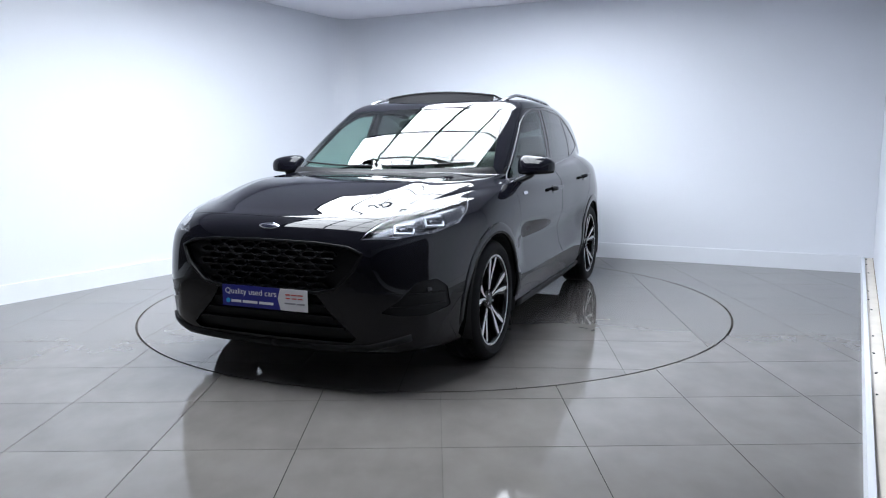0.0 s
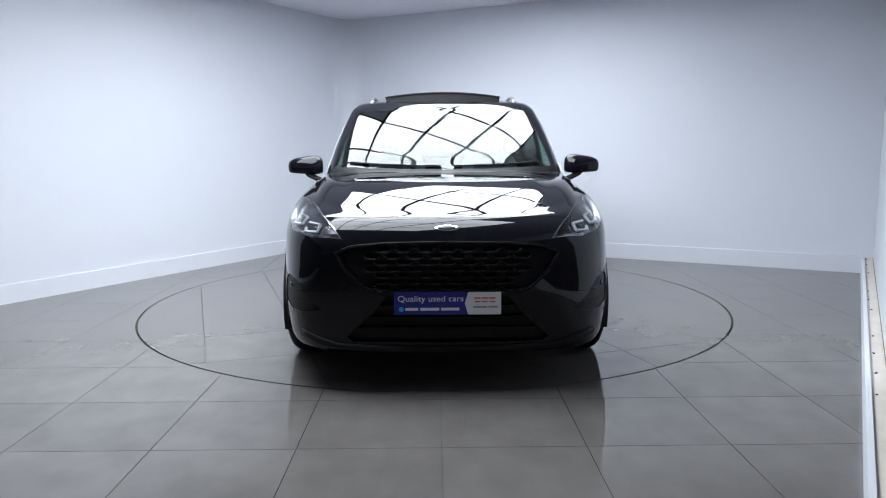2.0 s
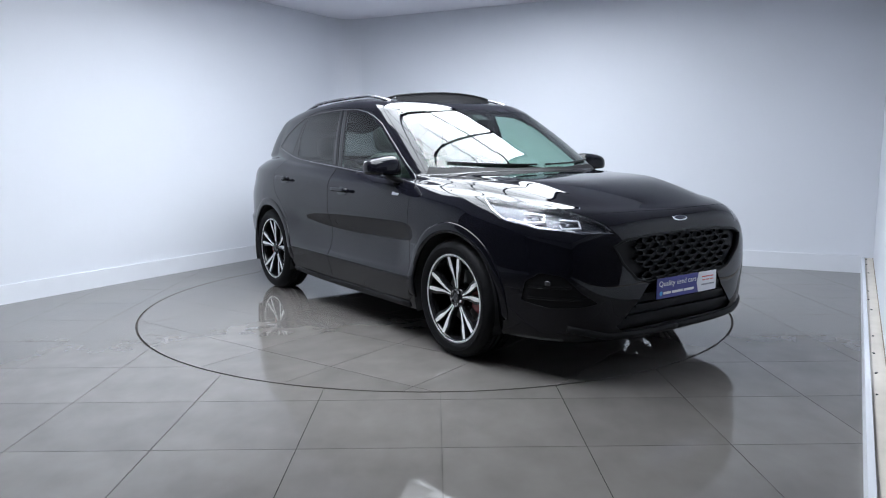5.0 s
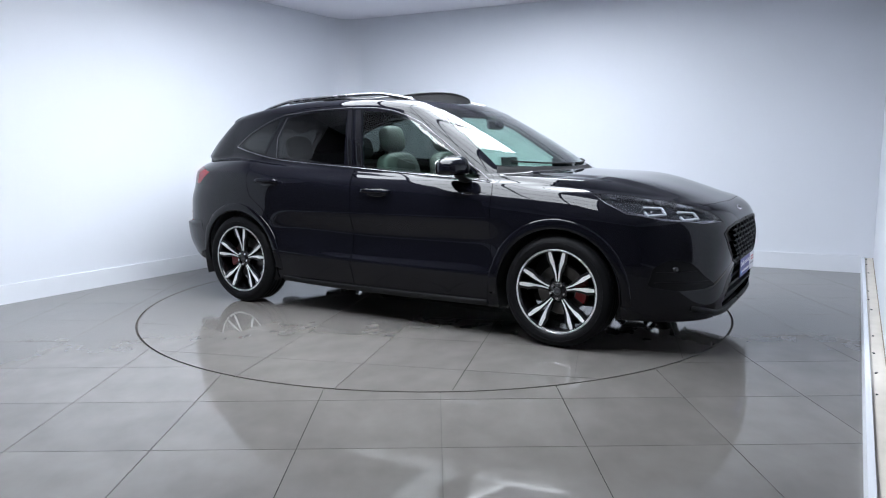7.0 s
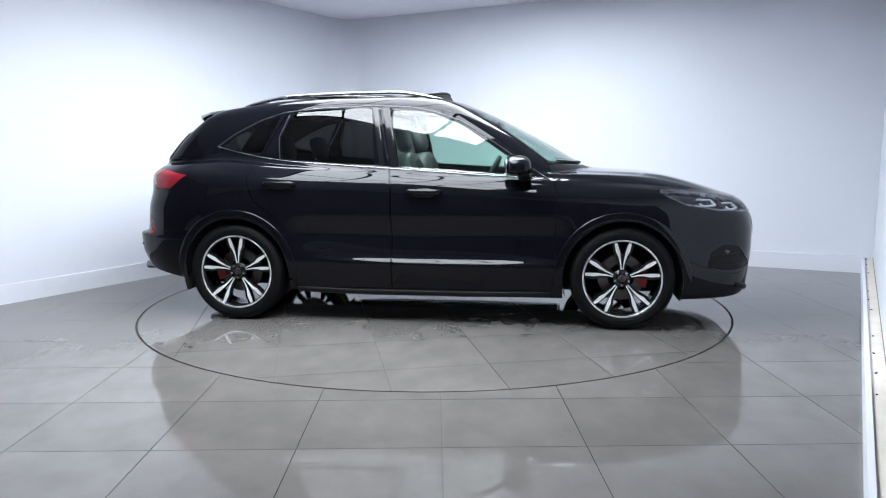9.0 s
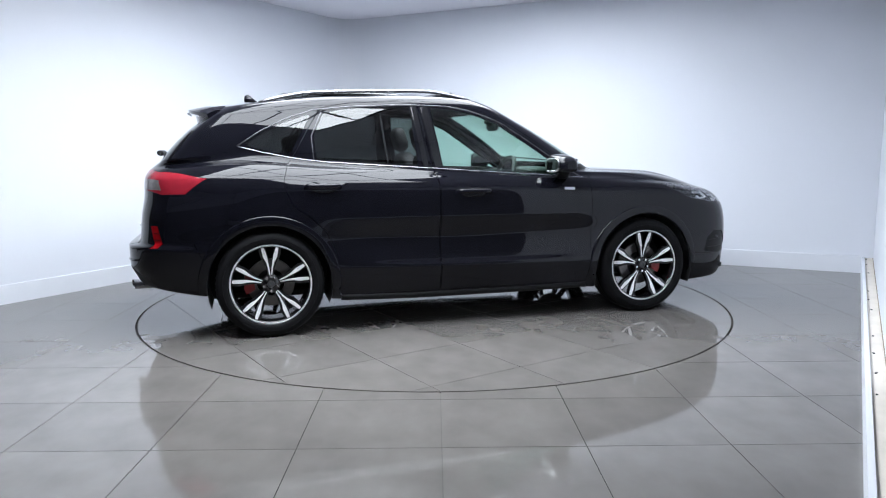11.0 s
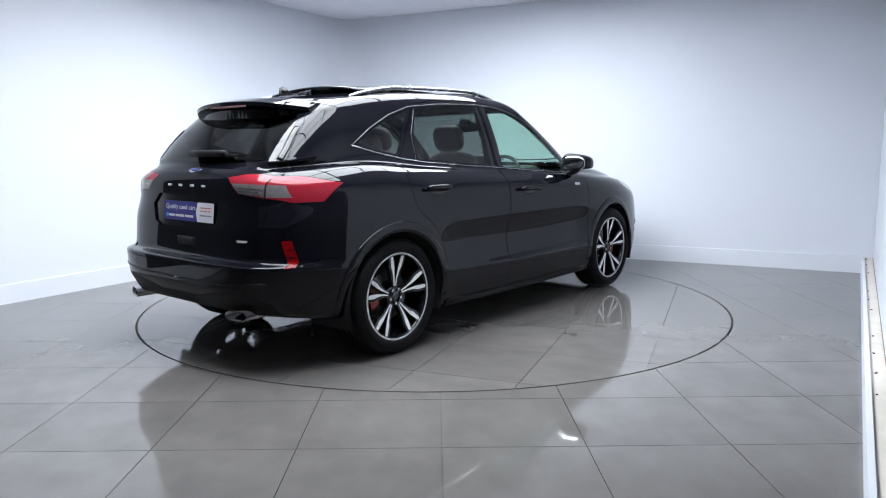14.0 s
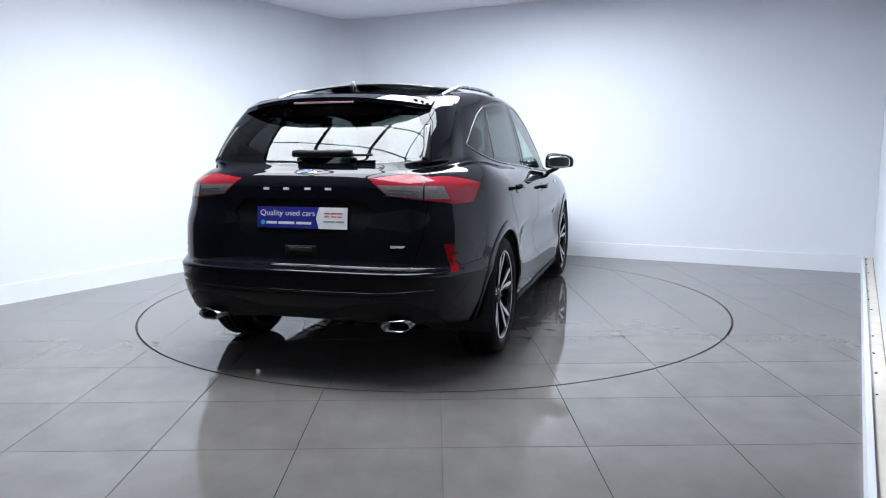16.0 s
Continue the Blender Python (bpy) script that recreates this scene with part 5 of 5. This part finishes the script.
# steering wheel
SW = Matrix.Translation((0.42, -0.37, 0.985)) @ Matrix.Rotation(math.radians(-65), 4, "Y")
P = [SW @ Vector((0.185 * math.cos(a), 0.185 * math.sin(a), 0)) for a in np.linspace(0, 2 * math.pi, 33)[:-1]]
st = part("steering_wheel", sweep(P, round_section(0.016, 10), (SW.to_3x3() @ Vector((0, 0, 1))), None, True), M_DASH, car, "dark leather steering wheel", True)
part("wheel_boss", blob(0.07, 0.08, 0.03, SW @ Matrix.Translation((-0.01, 0, -0.02)), 0.7), M_DASH, st, "", True)
for a in (90, 270, 180):
    v = SW @ Vector((0.10 * math.cos(math.radians(a)), 0.10 * math.sin(math.radians(a)), -0.01))
    part("wheel_spoke", box(0.16, 0.03, 0.014, Matrix.Translation(v) @ SW.to_3x3().to_4x4() @ Matrix.Rotation(math.radians(a), 4, "Z"), 0.004), M_SATIN, st)


def seat(x, y, w, top, name):
    se = part(name, blob(0.27, w, 0.09, Matrix.Translation((x + 0.22, y, 0.80)), 0.5), M_LEATHER, car, "grey leather seat with headrest", True)
    lean = Matrix.Translation((x, y, 0.78)) @ Matrix.Rotation(math.radians(-14), 4, "Y")
    h = top - 0.78
    part("seat_back", blob(0.075, w, h / 2, lean @ Matrix.Translation((0, 0, h / 2)), 0.55, None, 24, 16), M_LEATHER, se, "", True)
    part("seat_panel", blob(0.03, w * 0.55, h * 0.36, lean @ Matrix.Translation((0.058, 0, h * 0.50)), 0.5), M_SEATDARK, se, "dark seat centre panel", True)
    for dy in (-0.06, 0.06):
        P = [lean @ Vector((0, dy, h - 0.03)), lean @ Vector((0, dy, h + 0.06))]
        part("headrest_post", sweep(P, round_section(0.007, 8), Vector((1, 0, 0))), M_CHROME, se)
    part("headrest", blob(0.055, 0.13, 0.10, lean @ Matrix.Translation((0.0, 0, h + 0.11)), 0.65, None, 24, 14), M_LEATHER, se, "leather headrest", True)


for y in (0.37, -0.37):
    seat(-0.10, y, 0.235, 1.20, "front_seat")
for y in (0.42, -0.42):
    seat(-1.02, y, 0.26, 1.13, "rear_seat")
part("parcel_shelf", box(0.62, 1.3, 0.02, Matrix.Translation((-1.62, 0, 1.06)), 0.004), M_SEATDARK, car, "dark parcel shelf")
part("rear_view_mirror", blob(0.02, 0.125, 0.038, Matrix.Translation((0.47, 0, 1.395)), 0.6), M_PLASTIC, car, "black interior mirror", True)
part("mirror_mount", box(0.10, 0.09, 0.05, Matrix.Translation((0.46, 0, 1.425)) @ Matrix.Rotation(0.4, 4, "Y"), 0.01), M_PLASTIC, car, "black sensor housing behind the windscreen")


# ---- the tiled floor and the turntable ----
R_DISC, SLOT = 2.2475, 0.0075
TX, TY = 0.6, 0.577


def poly_out(x0, x1, y0, y1, r):
    """Parts of a tile outside the circle r about the origin."""
    edge = dense([(x0, y0), (x1, y0), (x1, y1), (x0, y1)], 0.02)
    out = [math.hypot(*p) > r for p in edge]
    if all(out):
        return [[(x0, y0), (x1, y0), (x1, y1), (x0, y1)]]
    if not any(out):
        return []
    k = len(edge)
    start = next(i for i in range(k) if out[i] and not out[i - 1])
    runs, cur = [], []
    for i in range(start, start + k):
        if out[i % k]:
            cur.append(edge[i % k])
        elif cur:
            runs.append(cur)
            cur = []
    if cur:
        runs.append(cur)
    res = []
    for run in runs:
        a, b = math.atan2(run[-1][1], run[-1][0]), math.atan2(run[0][1], run[0][0])
        d = (b - a + math.pi) % (2 * math.pi) - math.pi
        m = max(2, int(abs(d) / 0.02))
        arc = [(r * math.cos(a + d * i / m), r * math.sin(a + d * i / m)) for i in range(m + 1)]
        keep = [run[0]] + [run[i] for i in range(1, len(run) - 1) if not (abs((run[i][0] - run[i - 1][0]) * (run[i + 1][1] - run[i][1]) - (run[i][1] - run[i - 1][1]) * (run[i + 1][0] - run[i][0])) < 1e-9)] + [run[-1]]
        if len(keep) + len(arc) > 3:
            res.append(keep + arc)
    return res


def poly_in(x0, x1, y0, y1, r):
    edge = dense([(x0, y0), (x1, y0), (x1, y1), (x0, y1)], 0.02)
    if all(math.hypot(*p) <= r for p in edge):
        return [[(x0, y0), (x1, y0), (x1, y1), (x0, y1)]]
    ins = [p if math.hypot(*p) <= r else None for p in edge]
    if not any(ins):
        return []
    k = len(edge)
    start = next(i for i in range(k) if ins[i] and not ins[i - 1])
    run = []
    for i in range(start, start + k):
        if not ins[i % k]:
            break
        run.append(edge[i % k])
    a, b = math.atan2(run[-1][1], run[-1][0]), math.atan2(run[0][1], run[0][0])
    d = (b - a + math.pi) % (2 * math.pi) - math.pi
    m = max(2, int(abs(d) / 0.02))
    arc = [(r * math.cos(a + d * i / m), r * math.sin(a + d * i / m)) for i in range(m + 1)]
    return [run + arc] if len(run) > 2 else []


def tile(name, pts, parent, material):
    bm = bmesh.new()
    top = [bm.verts.new((x, y, 0)) for x, y in pts]
    low = [bm.verts.new((x, y, -0.012)) for x, y in pts]
    f = bm.faces.new(top)
    k = len(pts)
    for i in range(k):
        bm.faces.new((top[i], low[i], low[(i + 1) % k], top[(i + 1) % k]))
    f.normal_update()
    if f.normal.z < 0:
        bmesh.ops.reverse_faces(bm, faces=bm.faces[:])
    bmesh.ops.triangulate(bm, faces=[f])
    return part(name, bm, material, parent)


J = 0.0018


def in_room(x, y):
    p = Vector((x, y))
    return (p - C_LB).dot(NL) < 0.5 and (p - C_RB).dot(NR) < 0.5 and (p - C_RB).dot(NB) < 0.5 and (p - E_L).dot(-NB) < 0.5


def build_floor():
    cp = [E_L + NL * 0.1 - NB * 0.1, C_LB + NL * 0.1 + NB * 0.1, C_RB + DB * 0.2 + NB * 0.1, E_R + NR * 0.2 - NB * 0.1]
    bm = recalc(prism([tuple(p) for p in cp], -0.06, -0.0125))
    floor = structure(mesh_ob("floor", bm, M_GROUT), "grey polished porcelain tile floor with thin dark joints", "floor")
    i0, i1 = -13, 10
    for i in range(i0, i1):
        for j in range(-10, 9):
            x0, y0 = 0.022 + i * TX, -0.05 - 2.885 + (j + 5) * TY
            if not in_room(x0 + TX / 2, y0 + TY / 2):
                continue
            for pts in poly_out(x0 + J, x0 + TX - J, y0 + J, y0 + TY - J, R_DISC + SLOT):
                tile("tile", pts, floor, M_TILE)
    return floor


def build_turntable():
    table = new("turntable")
    tagged(table, "round grey tiled turntable set flush in the floor", "turntable")
    bm = bmesh.new()
    bmesh.ops.create_cone(bm, cap_ends=True, segments=128, radius1=R_DISC - 0.02, radius2=R_DISC - 0.02, depth=0.002, matrix=Matrix.Translation((0, 0, -0.0085)))
    part("deck", bm, M_GROUT, table, "dark jointing bed of the disc")
    a = math.radians(108.5)
    ca, sa = math.cos(a), math.sin(a)
    for i in range(-4, 4):
        for j in range(-4, 4):
            for pts in poly_in(i * 0.6 + J, i * 0.6 + 0.6 - J, j * 0.6 + J, j * 0.6 + 0.6 - J, R_DISC - SLOT):
                tile("tile", [(x * ca - y * sa, x * sa + y * ca) for x, y in pts], table, M_TILE)
    return table


floor = build_floor()
turntable = build_turntable()


# ---- motion: the turntable turns steadily with the car on it ----
CAR_OFF = Matrix.Translation((0.036, 0.067, 0.0))


def turn(t):
    return math.radians(-113.48 + 11.635 * t)


def motions():
    steps = [i * 0.5 for i in range(33)]
    walk(car, [(t, Matrix.Rotation(turn(t), 4, "Z") @ CAR_OFF) for t in steps])
    walk(turntable, [(t, Matrix.Rotation(turn(t), 4, "Z")) for t in steps])


motions()
